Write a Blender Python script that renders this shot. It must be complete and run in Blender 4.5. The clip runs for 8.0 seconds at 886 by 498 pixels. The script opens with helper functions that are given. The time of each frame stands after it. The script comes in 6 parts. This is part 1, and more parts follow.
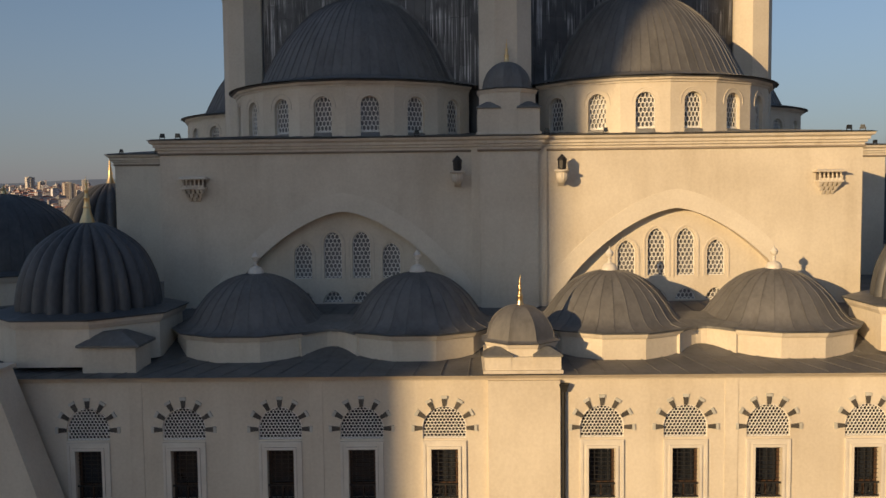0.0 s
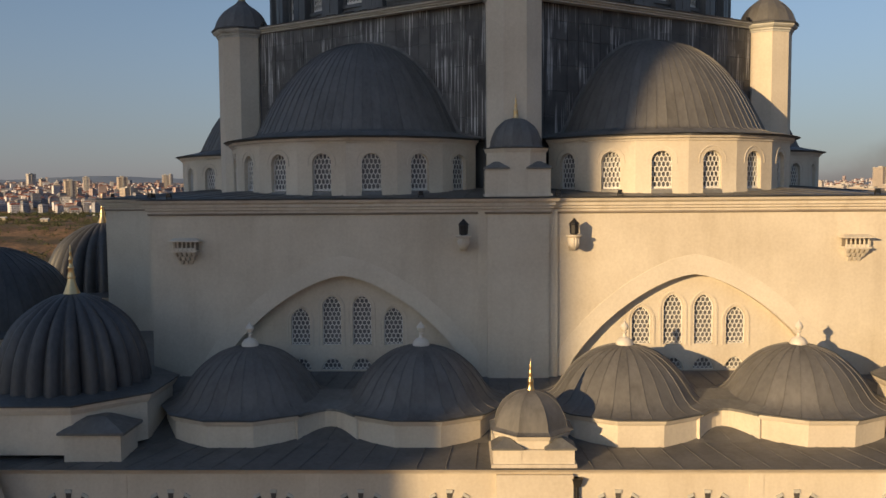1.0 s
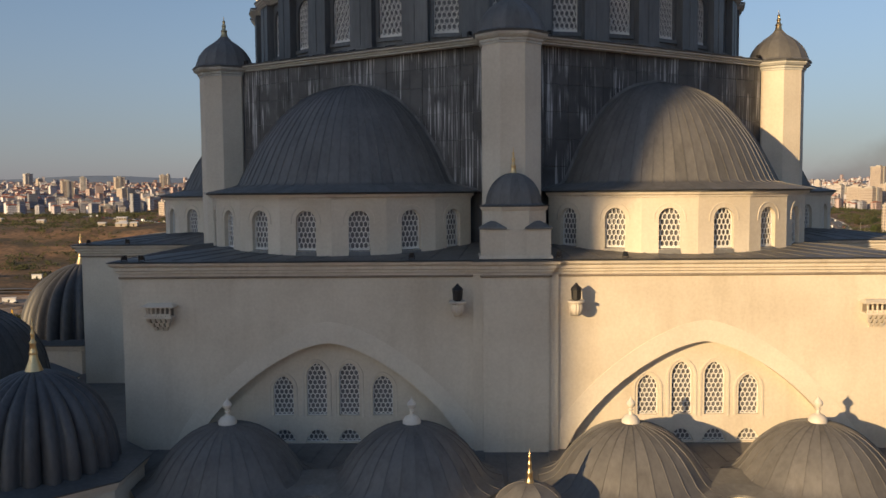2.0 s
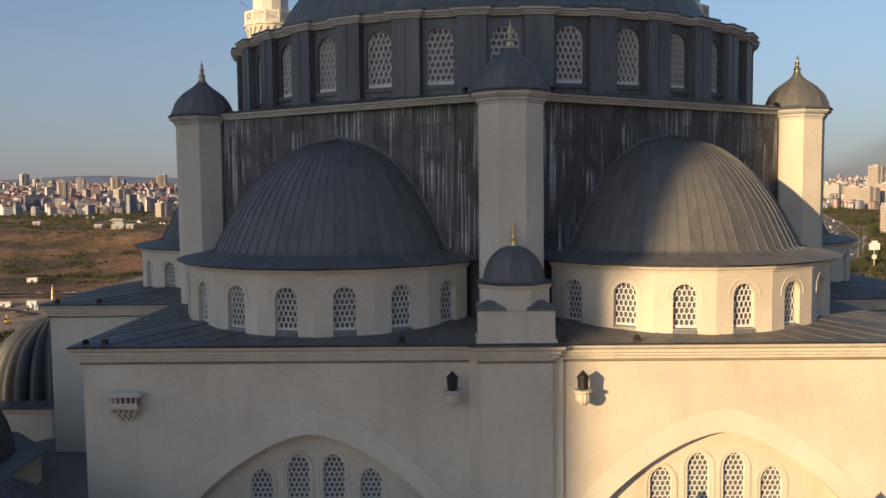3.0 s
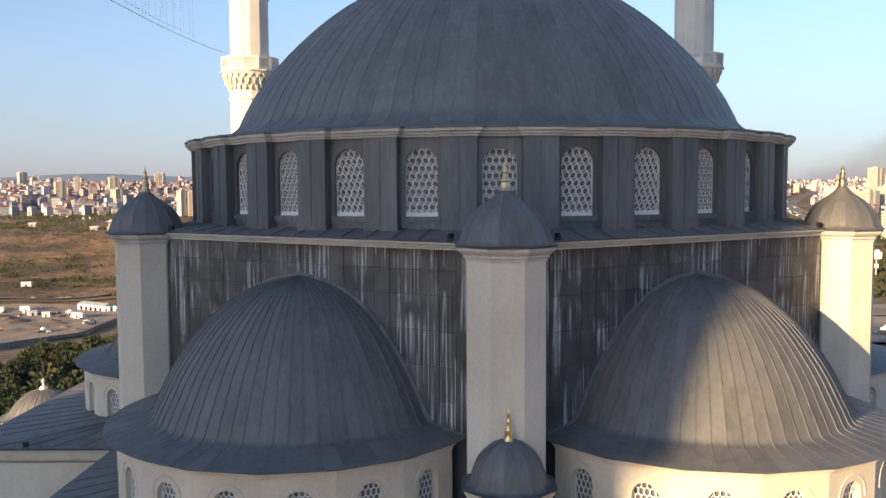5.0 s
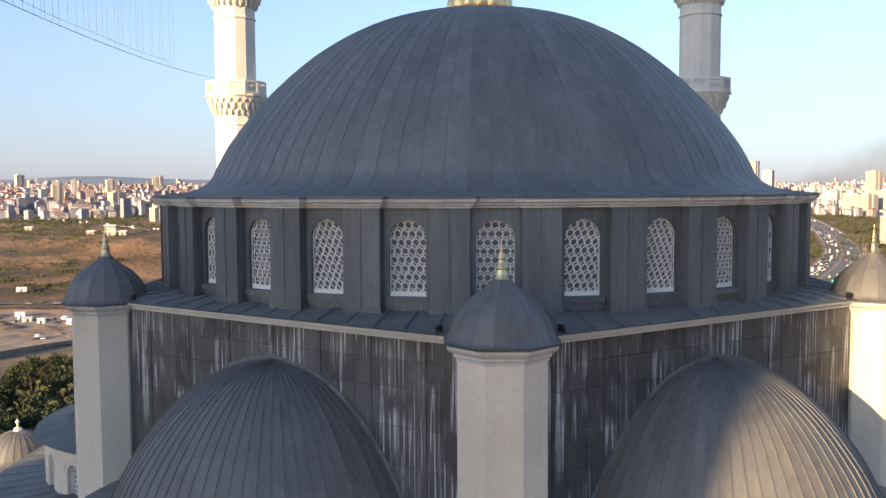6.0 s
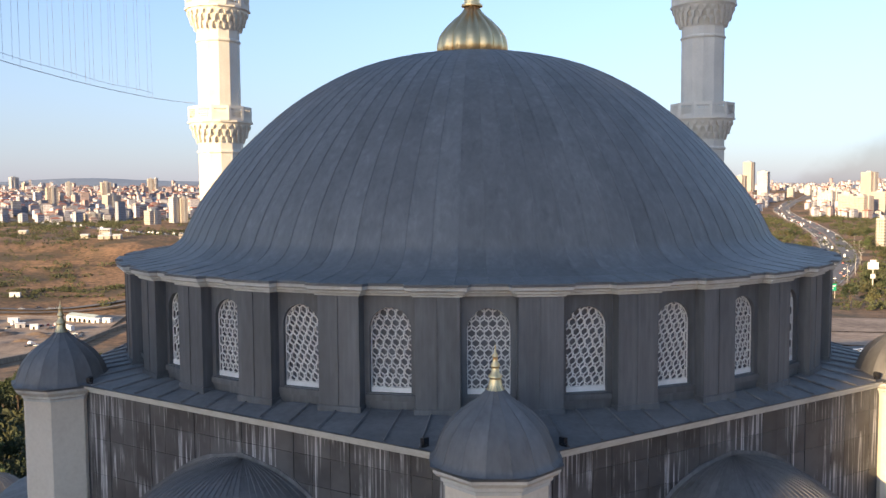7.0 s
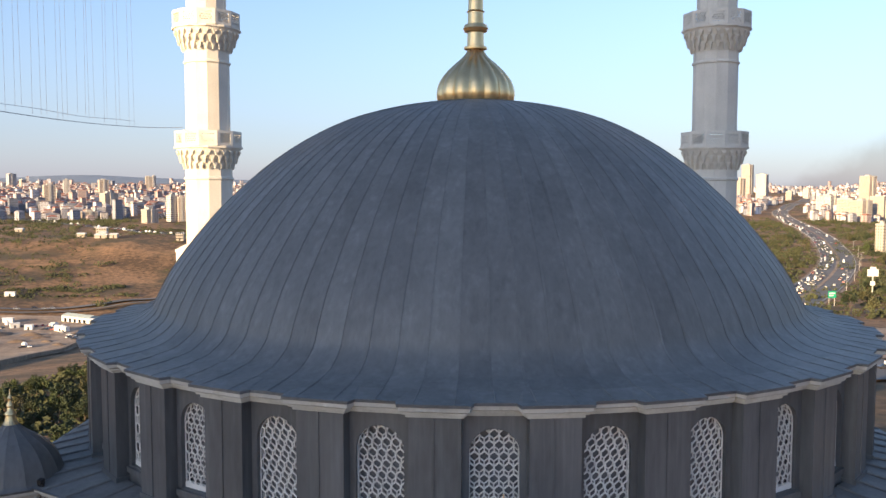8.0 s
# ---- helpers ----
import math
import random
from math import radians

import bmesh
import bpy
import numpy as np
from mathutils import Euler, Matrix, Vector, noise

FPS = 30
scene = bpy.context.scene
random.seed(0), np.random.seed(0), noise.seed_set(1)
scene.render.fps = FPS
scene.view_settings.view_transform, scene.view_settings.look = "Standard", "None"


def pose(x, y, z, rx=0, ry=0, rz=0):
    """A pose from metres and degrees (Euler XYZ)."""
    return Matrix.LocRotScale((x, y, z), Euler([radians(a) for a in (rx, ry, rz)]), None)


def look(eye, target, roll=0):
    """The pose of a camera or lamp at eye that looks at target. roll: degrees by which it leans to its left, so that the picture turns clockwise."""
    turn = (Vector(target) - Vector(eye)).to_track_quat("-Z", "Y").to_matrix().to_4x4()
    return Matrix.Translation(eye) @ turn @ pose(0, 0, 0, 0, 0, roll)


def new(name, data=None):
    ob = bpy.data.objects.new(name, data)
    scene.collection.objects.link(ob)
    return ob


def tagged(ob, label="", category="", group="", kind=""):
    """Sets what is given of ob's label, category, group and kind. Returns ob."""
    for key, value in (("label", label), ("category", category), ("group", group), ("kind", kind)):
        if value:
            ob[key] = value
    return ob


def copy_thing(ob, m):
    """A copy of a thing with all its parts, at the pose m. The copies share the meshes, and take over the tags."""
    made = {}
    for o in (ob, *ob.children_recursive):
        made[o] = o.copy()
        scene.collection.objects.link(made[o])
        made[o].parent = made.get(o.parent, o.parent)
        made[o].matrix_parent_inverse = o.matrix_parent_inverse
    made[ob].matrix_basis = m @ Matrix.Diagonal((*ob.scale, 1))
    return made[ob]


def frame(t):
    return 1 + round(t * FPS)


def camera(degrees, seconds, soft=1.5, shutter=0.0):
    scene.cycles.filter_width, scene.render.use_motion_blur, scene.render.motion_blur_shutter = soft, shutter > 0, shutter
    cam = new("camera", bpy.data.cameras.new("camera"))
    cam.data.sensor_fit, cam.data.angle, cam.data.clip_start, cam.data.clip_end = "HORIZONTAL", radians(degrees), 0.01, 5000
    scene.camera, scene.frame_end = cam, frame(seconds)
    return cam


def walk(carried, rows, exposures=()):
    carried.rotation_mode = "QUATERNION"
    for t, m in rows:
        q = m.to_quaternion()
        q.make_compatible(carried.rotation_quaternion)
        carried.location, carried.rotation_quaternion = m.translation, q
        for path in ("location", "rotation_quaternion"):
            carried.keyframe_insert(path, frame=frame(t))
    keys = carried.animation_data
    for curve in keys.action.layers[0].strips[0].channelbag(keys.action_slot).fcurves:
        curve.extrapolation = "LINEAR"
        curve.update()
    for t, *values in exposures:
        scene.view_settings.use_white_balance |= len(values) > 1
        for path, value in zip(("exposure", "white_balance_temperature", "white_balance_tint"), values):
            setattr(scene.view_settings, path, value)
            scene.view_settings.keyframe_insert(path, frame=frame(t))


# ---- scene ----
cam = camera(55.81, 8.0)
ROWS = [
    (0.0, -2.284, -57.486, 17.464, 1.025, -3.727, 0.673),
    (0.5, -2.430, -56.452, 18.969, 1.138, -3.856, 0.582),
    (1.0, -2.475, -55.363, 20.280, 1.103, -3.871, 0.405),
    (1.5, -2.376, -54.197, 21.485, 1.051, -3.903, 0.403),
    (3.0, -2.164, -49.624, 25.541, 0.793, -4.021, 0.561),
    (3.5, -2.013, -48.030, 27.032, 0.875, -4.030, 0.492),
    (4.0, -1.861, -46.538, 28.516, 0.859, -4.145, 0.459),
    (5.5, -1.484, -41.530, 32.118, 0.651, -4.084, 0.293),
    (6.0, -1.348, -39.861, 33.308, 0.592, -3.973, 0.293),
    (6.5, -1.244, -38.360, 34.491, 0.439, -3.902, 0.326),
    (7.0, -1.109, -36.900, 35.629, 0.317, -3.911, 0.403),
    (7.5, -1.068, -35.184, 36.823, 0.215, -3.928, 0.245),
    (8.0, -1.158, -33.511, 38.029, 0.208, -3.950, -0.072),
]
EXPOSURES = [(0.0, -0.12, 6900, 12.5), (1.5, 0.14, 6850, 12.5), (3.0, 0.3, 6700, 12.5), (3.5, 0.4, 6600, 12.5), (4.0, 0.58, 6520, 13), (5.5, 1.29, 6500, 13.5), (6.5, 1.35, 6470, 14), (8.0, 1.24, 6450, 14)]
walk(cam, [(t, pose(x, y, z, 90 + pitch, roll, yaw)) for t, x, y, z, yaw, pitch, roll in ROWS], EXPOSURES)

# ---- light ----
SUN_AZ, SUN_EL = radians(221), radians(11)
world = bpy.data.worlds.new("sky")
scene.world = world
world.use_nodes = True
wn = world.node_tree
sky = wn.nodes.new("ShaderNodeTexSky")
sky.sky_type, sky.sun_disc = "NISHITA", False
sky.sun_elevation, sky.sun_rotation = SUN_EL, SUN_AZ
sky.air_density, sky.dust_density, sky.ozone_density, sky.altitude = 1.0, 0.85, 3.5, 100
# a dry haze pales the sky all round, most of all towards the horizon
hsv = wn.nodes.new("ShaderNodeHueSaturation")
hsv.inputs["Saturation"].default_value = 0.86
wtc, wsep, wramp, wmix = wn.nodes.new("ShaderNodeTexCoord"), wn.nodes.new("ShaderNodeSeparateXYZ"), wn.nodes.new("ShaderNodeMapRange"), wn.nodes.new("ShaderNodeMix")
wramp.interpolation_type = "SMOOTHSTEP"
wramp.inputs["From Min"].default_value, wramp.inputs["From Max"].default_value = -0.05, 0.3
wramp.inputs["To Min"].default_value, wramp.inputs["To Max"].default_value = 0.62, 0.0
wmix.data_type = "RGBA"
wmix.inputs["B"].default_value = (1.66, 1.64, 2.28, 1)
wn.links.new(sky.outputs["Color"], hsv.inputs["Color"])
wn.links.new(wtc.outputs["Generated"], wsep.inputs[0])
wn.links.new(wsep.outputs["Z"], wramp.inputs["Value"])
wn.links.new(wramp.outputs["Result"], wmix.inputs["Factor"])
wn.links.new(hsv.outputs["Color"], wmix.inputs["A"])
# smoke drifting low over the far hills
smoke = wn.nodes.new("ShaderNodeMix")


def sky_math(op, *args):
    nd = wn.nodes.new("ShaderNodeMath")
    nd.operation = op
    for k, a in enumerate(args):
        if isinstance(a, (int, float)):
            nd.inputs[k].default_value = a
        else:
            wn.links.new(a, nd.inputs[k])
    return nd.outputs[0]


def sky_ramp(value, lo, hi):
    nd = wn.nodes.new("ShaderNodeMapRange")
    nd.interpolation_type = "SMOOTHSTEP"
    nd.inputs["From Min"].default_value, nd.inputs["From Max"].default_value = lo, hi
    wn.links.new(value, nd.inputs["Value"])
    return nd.outputs["Result"]


ahead = sky_math("MAXIMUM", wsep.outputs["Y"], 0.05)
across, above = sky_math("DIVIDE", wsep.outputs["X"], ahead), sky_math("DIVIDE", wsep.outputs["Z"], ahead)
puff = wn.nodes.new("ShaderNodeTexNoise")
puff.inputs["Scale"].default_value, puff.inputs["Detail"].default_value = 26, 5
wn.links.new(wtc.outputs["Generated"], puff.inputs["Vector"])
top = sky_math("ADD", sky_math("MULTIPLY", sky_math("SUBTRACT", across, 0.37), 0.42), sky_math("MULTIPLY", sky_math("SUBTRACT", puff.outputs["Fac"], 0.5), 0.05))
thick = sky_math("MULTIPLY", sky_ramp(sky_math("SUBTRACT", sky_math("ADD", top, 0.012), above), 0.0, 0.03), sky_ramp(across, 0.36, 0.44))
smoke.data_type = "RGBA"
smoke.blend_type = "MULTIPLY"
smoke.inputs["B"].default_value = (0.80, 0.755, 0.735, 1)
wn.links.new(thick, smoke.inputs["Factor"])
wn.links.new(wmix.outputs["Result"], smoke.inputs["A"])
wn.nodes["Background"].inputs["Strength"].default_value = 0.126
wn.links.new(smoke.outputs["Result"], wn.nodes["Background"].inputs["Color"])
sun = new("sun", bpy.data.lights.new("sun", "SUN"))
sun.data.energy, sun.data.angle, sun.data.color = 5.0, radians(0.53), (1.0, 0.715, 0.385)
TO_SUN = Vector((math.sin(SUN_AZ) * math.cos(SUN_EL), math.cos(SUN_AZ) * math.cos(SUN_EL), math.sin(SUN_EL)))
sun.matrix_basis = look((0, 0, 0), -TO_SUN)

# ---- materials ----


def material(name, dark, light, rough=0.7, metal=0.0, scale=1.0, fine=30.0, bump=0.15, vary=0.0, stretch=(1, 1, 1), spec=0.4, contrast=0.35, bump_dist=0.02):
    """Two scales of noise between two colours, with fine relief; vary: how much pieces differ from one another."""
    m = bpy.data.materials.new(name)
    m.use_nodes = True
    n, lk = m.node_tree.nodes, m.node_tree.links
    b = n["Principled BSDF"]
    b.inputs["Roughness"].default_value, b.inputs["Metallic"].default_value = rough, metal
    b.inputs["Specular IOR Level"].default_value = spec
    tc, info = n.new("ShaderNodeTexCoord"), n.new("ShaderNodeObjectInfo")
    shift = n.new("ShaderNodeVectorMath")
    shift.operation = "MULTIPLY_ADD"
    shift.inputs[1].default_value = stretch
    off = n.new("ShaderNodeMath")
    off.operation = "MULTIPLY"
    off.inputs[1].default_value = 37.0
    lk.new(info.outputs["Random"], off.inputs[0])
    lk.new(tc.outputs["Object"], shift.inputs[0])
    lk.new(off.outputs[0], shift.inputs[2])
    big, small = n.new("ShaderNodeTexNoise"), n.new("ShaderNodeTexNoise")
    big.inputs["Scale"].default_value, big.inputs["Detail"].default_value = scale, 5
    small.inputs["Scale"].default_value, small.inputs["Detail"].default_value = fine, 3
    lk.new(shift.outputs[0], big.inputs["Vector"])
    lk.new(shift.outputs[0], small.inputs["Vector"])
    mixn = n.new("ShaderNodeMix")
    mixn.inputs["Factor"].default_value = contrast
    lk.new(big.outputs["Fac"], mixn.inputs["A"])
    lk.new(small.outputs["Fac"], mixn.inputs["B"])
    ramp = n.new("ShaderNodeValToRGB")
    ramp.color_ramp.elements[0].position, ramp.color_ramp.elements[1].position = 0.32, 0.68
    ramp.color_ramp.elements[0].color, ramp.color_ramp.elements[1].color = (*dark, 1), (*light, 1)
    lk.new(mixn.outputs["Result"], ramp.inputs["Fac"])
    colour = ramp.outputs["Color"]
    if vary:
        hsv, mr = n.new("ShaderNodeHueSaturation"), n.new("ShaderNodeMapRange")
        mr.inputs["To Min"].default_value, mr.inputs["To Max"].default_value = 1 - vary, 1 + vary
        lk.new(info.outputs["Random"], mr.inputs["Value"])
        lk.new(mr.outputs["Result"], hsv.inputs["Value"])
        lk.new(colour, hsv.inputs["Color"])
        colour = hsv.outputs["Color"]
    lk.new(colour, b.inputs["Base Color"])
    bp = n.new("ShaderNodeBump")
    bp.inputs["Strength"].default_value, bp.inputs["Distance"].default_value = bump, bump_dist
    lk.new(small.outputs["Fac"], bp.inputs["Height"])
    lk.new(bp.outputs["Normal"], b.inputs["Normal"])
    return m


STONE = material("limewashed stone", (0.56, 0.50, 0.405), (0.73, 0.67, 0.56), 0.85, scale=0.3, fine=9, bump=0.12, contrast=0.3)
TRIM = material("carved limestone", (0.58, 0.53, 0.45), (0.70, 0.64, 0.54), 0.8, scale=0.8, fine=14, bump=0.15, vary=0.05)
LEAD = material("weathered lead sheet", (0.138, 0.139, 0.135), (0.204, 0.205, 0.199), 0.56, 0.25, spec=0.5, scale=0.8, fine=6, bump=0.12, vary=0.09, stretch=(1, 1, 0.3))
LEAD_DARK = material("dark lead cladding", (0.085, 0.091, 0.096), (0.150, 0.159, 0.166), 0.5, 0.25, scale=0.6, fine=6, bump=0.12, vary=0.12, stretch=(1, 1, 0.25))
LEAD_DARKEST = material("darkest lead sheet", (0.055, 0.058, 0.063), (0.115, 0.12, 0.127), 0.5, 0.25, scale=0.7, fine=7, bump=0.12, vary=0.08, stretch=(1, 1, 0.4))
LEAD_OLD = material("old brown-grey lead sheet", (0.122, 0.121, 0.118), (0.196, 0.193, 0.188), 0.6, 0.18, scale=0.9, fine=7, bump=0.15, vary=0.06, stretch=(1, 1, 0.4))
BAND = material("smooth pale plaster", (0.61, 0.555, 0.46), (0.755, 0.70, 0.595), 0.8, scale=0.4, fine=10, bump=0.08)
MARBLE = material("white marble", (0.62, 0.58, 0.51), (0.74, 0.70, 0.62), 0.45, scale=1.5, fine=20, bump=0.05)
GRILLE = material("white plaster lattice", (0.70, 0.69, 0.66), (0.82, 0.81, 0.77), 0.7, scale=2, fine=25, bump=0.08)
GREY_TRIM = material("grey weathered limestone", (0.45, 0.453, 0.42), (0.605, 0.605, 0.56), 0.8, scale=0.9, fine=12, bump=0.15)
SHADED_PANE = material("frosted grey window glass", (0.14, 0.143, 0.15), (0.22, 0.225, 0.235), 0.3, scale=1.2, fine=6, bump=0.02)
GLASS = material("dark window glass", (0.012, 0.015, 0.02), (0.025, 0.03, 0.038), 0.12, scale=0.6, fine=4, bump=0.02, spec=0.6)
GOLD = material("gilded copper", (0.74, 0.52, 0.25), (0.86, 0.65, 0.36), 0.33, 1.0, scale=2, fine=18, bump=0.06)
IRON = material("black painted iron", (0.012, 0.012, 0.013), (0.03, 0.03, 0.03), 0.5, scale=4, fine=40, bump=0.1)
REDSTONE = material("dark red voussoir stone", (0.05, 0.048, 0.045), (0.115, 0.105, 0.092), 0.8, scale=2, fine=20, bump=0.15, vary=0.1)
WOOD = material("brown window wood", (0.05, 0.028, 0.017), (0.10, 0.055, 0.032), 0.5, scale=2, fine=20, stretch=(6, 6, 1))
CABLE = material("grey cable", (0.16, 0.17, 0.2), (0.24, 0.25, 0.28), 0.5, scale=4, fine=20)



def weather(m, strength, stretch=(2.2, 2.2, 0.1), tint=(0.62, 0.57, 0.50)):
    """Rain streaks and faint damp patches over a wall's own colour."""
    n, lk = m.node_tree.nodes, m.node_tree.links
    socket = n["Principled BSDF"].inputs["Base Color"]
    tc, mp, a, r, mx = n.new("ShaderNodeTexCoord"), n.new("ShaderNodeMapping"), n.new("ShaderNodeTexNoise"), n.new("ShaderNodeMapRange"), n.new("ShaderNodeMix")
    mp.inputs["Scale"].default_value = stretch
    a.inputs["Scale"].default_value, a.inputs["Detail"].default_value, a.inputs["Roughness"].default_value = 1.0, 6, 0.65
    r.inputs["From Min"].default_value, r.inputs["From Max"].default_value = 0.5, 0.75
    r.inputs["To Max"].default_value = strength
    mx.data_type, mx.blend_type = "RGBA", "MULTIPLY"
    mx.inputs["B"].default_value = (*tint, 1)
    info, off = n.new("ShaderNodeObjectInfo"), n.new("ShaderNodeMath")
    off.operation = "MULTIPLY"
    off.inputs[1].default_value = 61.0
    lk.new(info.outputs["Random"], off.inputs[0])
    lk.new(off.outputs[0], mp.inputs["Location"])
    lk.new(tc.outputs["Object"], mp.inputs["Vector"])
    lk.new(mp.outputs["Vector"], a.inputs["Vector"])
    lk.new(a.outputs["Fac"], r.inputs["Value"])
    lk.new(r.outputs["Result"], mx.inputs["Factor"])
    lk.new(socket.links[0].from_socket, mx.inputs["A"])
    lk.new(mx.outputs["Result"], socket)


weather(STONE, 0.26, (1.1, 1.1, 0.09))
weather(TRIM, 0.5, (1.2, 1.2, 0.4))
weather(GREY_TRIM, 0.6, (1.5, 1.5, 0.6))
weather(LEAD, 0.5, (4.0, 4.0, 0.35), (0.66, 0.66, 0.67))
weather(LEAD, 0.7, (3.0, 3.0, 0.12), (1.38, 1.4, 1.4))
weather(LEAD_OLD, 0.6, (2.5, 2.5, 0.6), (0.62, 0.60, 0.57))
weather(LEAD_DARK, 0.7, (5.0, 5.0, 0.2), (1.45, 1.47, 1.5))

# ---- builders ----


class Geo:
    """Vertices and faces of one part."""

    def __init__(self):
        self.v, self.f = [], []

    def add(self, vs, fs, m=None):
        o = len(self.v)
        self.v += [tuple(m @ Vector(p)) if m else tuple(p) for p in vs]
        self.f += [tuple(i + o for i in f) for f in fs]
        return self

    def box(self, x0, x1, y0, y1, z0, z1, m=None):
        vs = [(x, y, z) for z in (z0, z1) for y in (y0, y1) for x in (x0, x1)]
        return self.add(vs, [(0, 2, 3, 1), (4, 5, 7, 6), (0, 1, 5, 4), (2, 6, 7, 3), (0, 4, 6, 2), (1, 3, 7, 5)], m)

    def frustum(self, low, high, m=None):
        """Two rings of as many points, joined and capped."""
        n = len(low)
        fs = [(i, (i + 1) % n, n + (i + 1) % n, n + i) for i in range(n)]
        return self.add(list(low) + list(high), fs + [tuple(range(n - 1, -1, -1)), tuple(range(n, 2 * n))], m)

    def prism(self, pts, z0, z1, m=None):
        return self.frustum([(x, y, z0) for x, y in pts], [(x, y, z1) for x, y in pts], m)

    def lathe(self, profile, n, a0=0.0, a1=2 * math.pi, lobes=0, depth=0.0, m=None):
        full = a1 - a0 > 6.28
        cols = n if full else n + 1
        vs = []
        for r, z in profile:
            for i in range(cols):
                a = a0 + (a1 - a0) * i / n
                k = 1 - depth + depth * abs(math.sin(lobes * a / 2)) ** 0.8 if lobes else 1
                vs.append((r * k * math.cos(a), r * k * math.sin(a), z))
        fs = []
        for j in range(len(profile) - 1):
            for i in range(n):
                i2 = (i + 1) % cols
                fs.append((j * cols + i, j * cols + i2, (j + 1) * cols + i2, (j + 1) * cols + i))
        return self.add(vs, fs, m)

    def tube(self, pts, r, n=6, r_end=None):
        pts = [Vector(p) for p in pts]
        vs, fs = [], []
        for k, p in enumerate(pts):
            d = (pts[min(k + 1, len(pts) - 1)] - pts[max(k - 1, 0)]).normalized()
            u = d.cross(Vector((0, 0, 1)) if abs(d.z) < 0.9 else Vector((1, 0, 0))).normalized()
            w = d.cross(u)
            rr = r if r_end is None else r + (r_end - r) * k / (len(pts) - 1)
            vs += [tuple(p + rr * (math.cos(2 * math.pi * i / n) * u + math.sin(2 * math.pi * i / n) * w)) for i in range(n)]
        for k in range(len(pts) - 1):
            fs += [(k * n + i, k * n + (i + 1) % n, (k + 1) * n + (i + 1) % n, (k + 1) * n + i) for i in range(n)]
        fs += [tuple(range(n - 1, -1, -1)), tuple(range((len(pts) - 1) * n, len(pts) * n))]
        return self.add(vs, fs)

    def sweep(self, profile, path, closed=True):
        """A moulding: (offset, z) pairs carried along a path of (x, y), offset to its right."""
        n, vs = len(path), []
        for i, p in enumerate(path):
            p = Vector(p)
            a = (p - Vector(path[i - 1])).normalized() if closed or i else (Vector(path[1]) - p).normalized()
            b = (Vector(path[(i + 1) % n]) - p).normalized() if closed or i < n - 1 else a
            na, nb = Vector((a.y, -a.x)), Vector((b.y, -b.x))
            miter = (na + nb) / max(0.2, 1 + na.dot(nb))
            vs += [(*(p + miter * o), z) for o, z in profile]
        k, fs = len(profile), []
        for i in range(n if closed else n - 1):
            j = (i + 1) % n
            fs += [(i * k + q, j * k + q, j * k + (q + 1) % k, i * k + (q + 1) % k) for q in range(k)]
        if not closed:
            fs += [tuple(range(k)), tuple(range((n - 1) * k, n * k))[::-1]]
        return self.add(vs, fs)

    def slab(self, outer, holes, y0, y1, m=None):
        """A wall in the xz plane between y0 and y1, with openings right through it."""
        bm = bmesh.new()
        for loop in (outer, *holes):
            vs = [bm.verts.new((x, y0, z)) for x, z in loop]
            for i in range(len(vs)):
                bm.edges.new((vs[i - 1], vs[i]))
        bmesh.ops.triangle_fill(bm, use_beauty=True, use_dissolve=False, edges=bm.edges[:], normal=(0, -1, 0))
        got = bmesh.ops.extrude_face_region(bm, geom=bm.faces[:])
        bmesh.ops.translate(bm, vec=(0, y1 - y0, 0), verts=[g for g in got["geom"] if isinstance(g, bmesh.types.BMVert)])
        bmesh.ops.recalc_face_normals(bm, faces=bm.faces[:])
        bm.verts.index_update()
        self.add([v.co[:] for v in bm.verts], [[v.index for v in f.verts] for f in bm.faces], m)
        bm.free()
        return self

    def mesh(self, name, smooth=0.0):
        me = bpy.data.meshes.new(name)
        me.from_pydata(self.v, [], self.f)
        bm = bmesh.new()
        bm.from_mesh(me)
        bmesh.ops.recalc_face_normals(bm, faces=bm.faces[:])
        bm.to_mesh(me)
        bm.free()
        if smooth:
            me.shade_smooth()
            me.set_sharp_from_angle(angle=radians(smooth))
        return me


def part(name, geo, mat, parent=None, label="", m=None, smooth=0.0):
    """One mesh object, of a Geo or of a mesh that is shared, under its thing."""
    me = geo.mesh(name, smooth) if isinstance(geo, Geo) else geo
    if not me.materials:
        me.materials.append(mat)
    ob = new(name, me)
    ob.parent = parent
    if m is not None:
        ob.matrix_basis = m
    if label:
        ob["label"] = label
    return ob


def thing(name, label, category, group="", kind="", m=None):
    ob = new(name)
    ob.empty_display_size = 0.3
    if m is not None:
        ob.matrix_basis = m
    return tagged(ob, label, category, group, kind)


def ngon(n, apothem, turn=0.0):
    r = apothem / math.cos(math.pi / n)
    return [(r * math.cos(turn + 2 * math.pi * (i + 0.5) / n), r * math.sin(turn + 2 * math.pi * (i + 0.5) / n)) for i in range(n)]


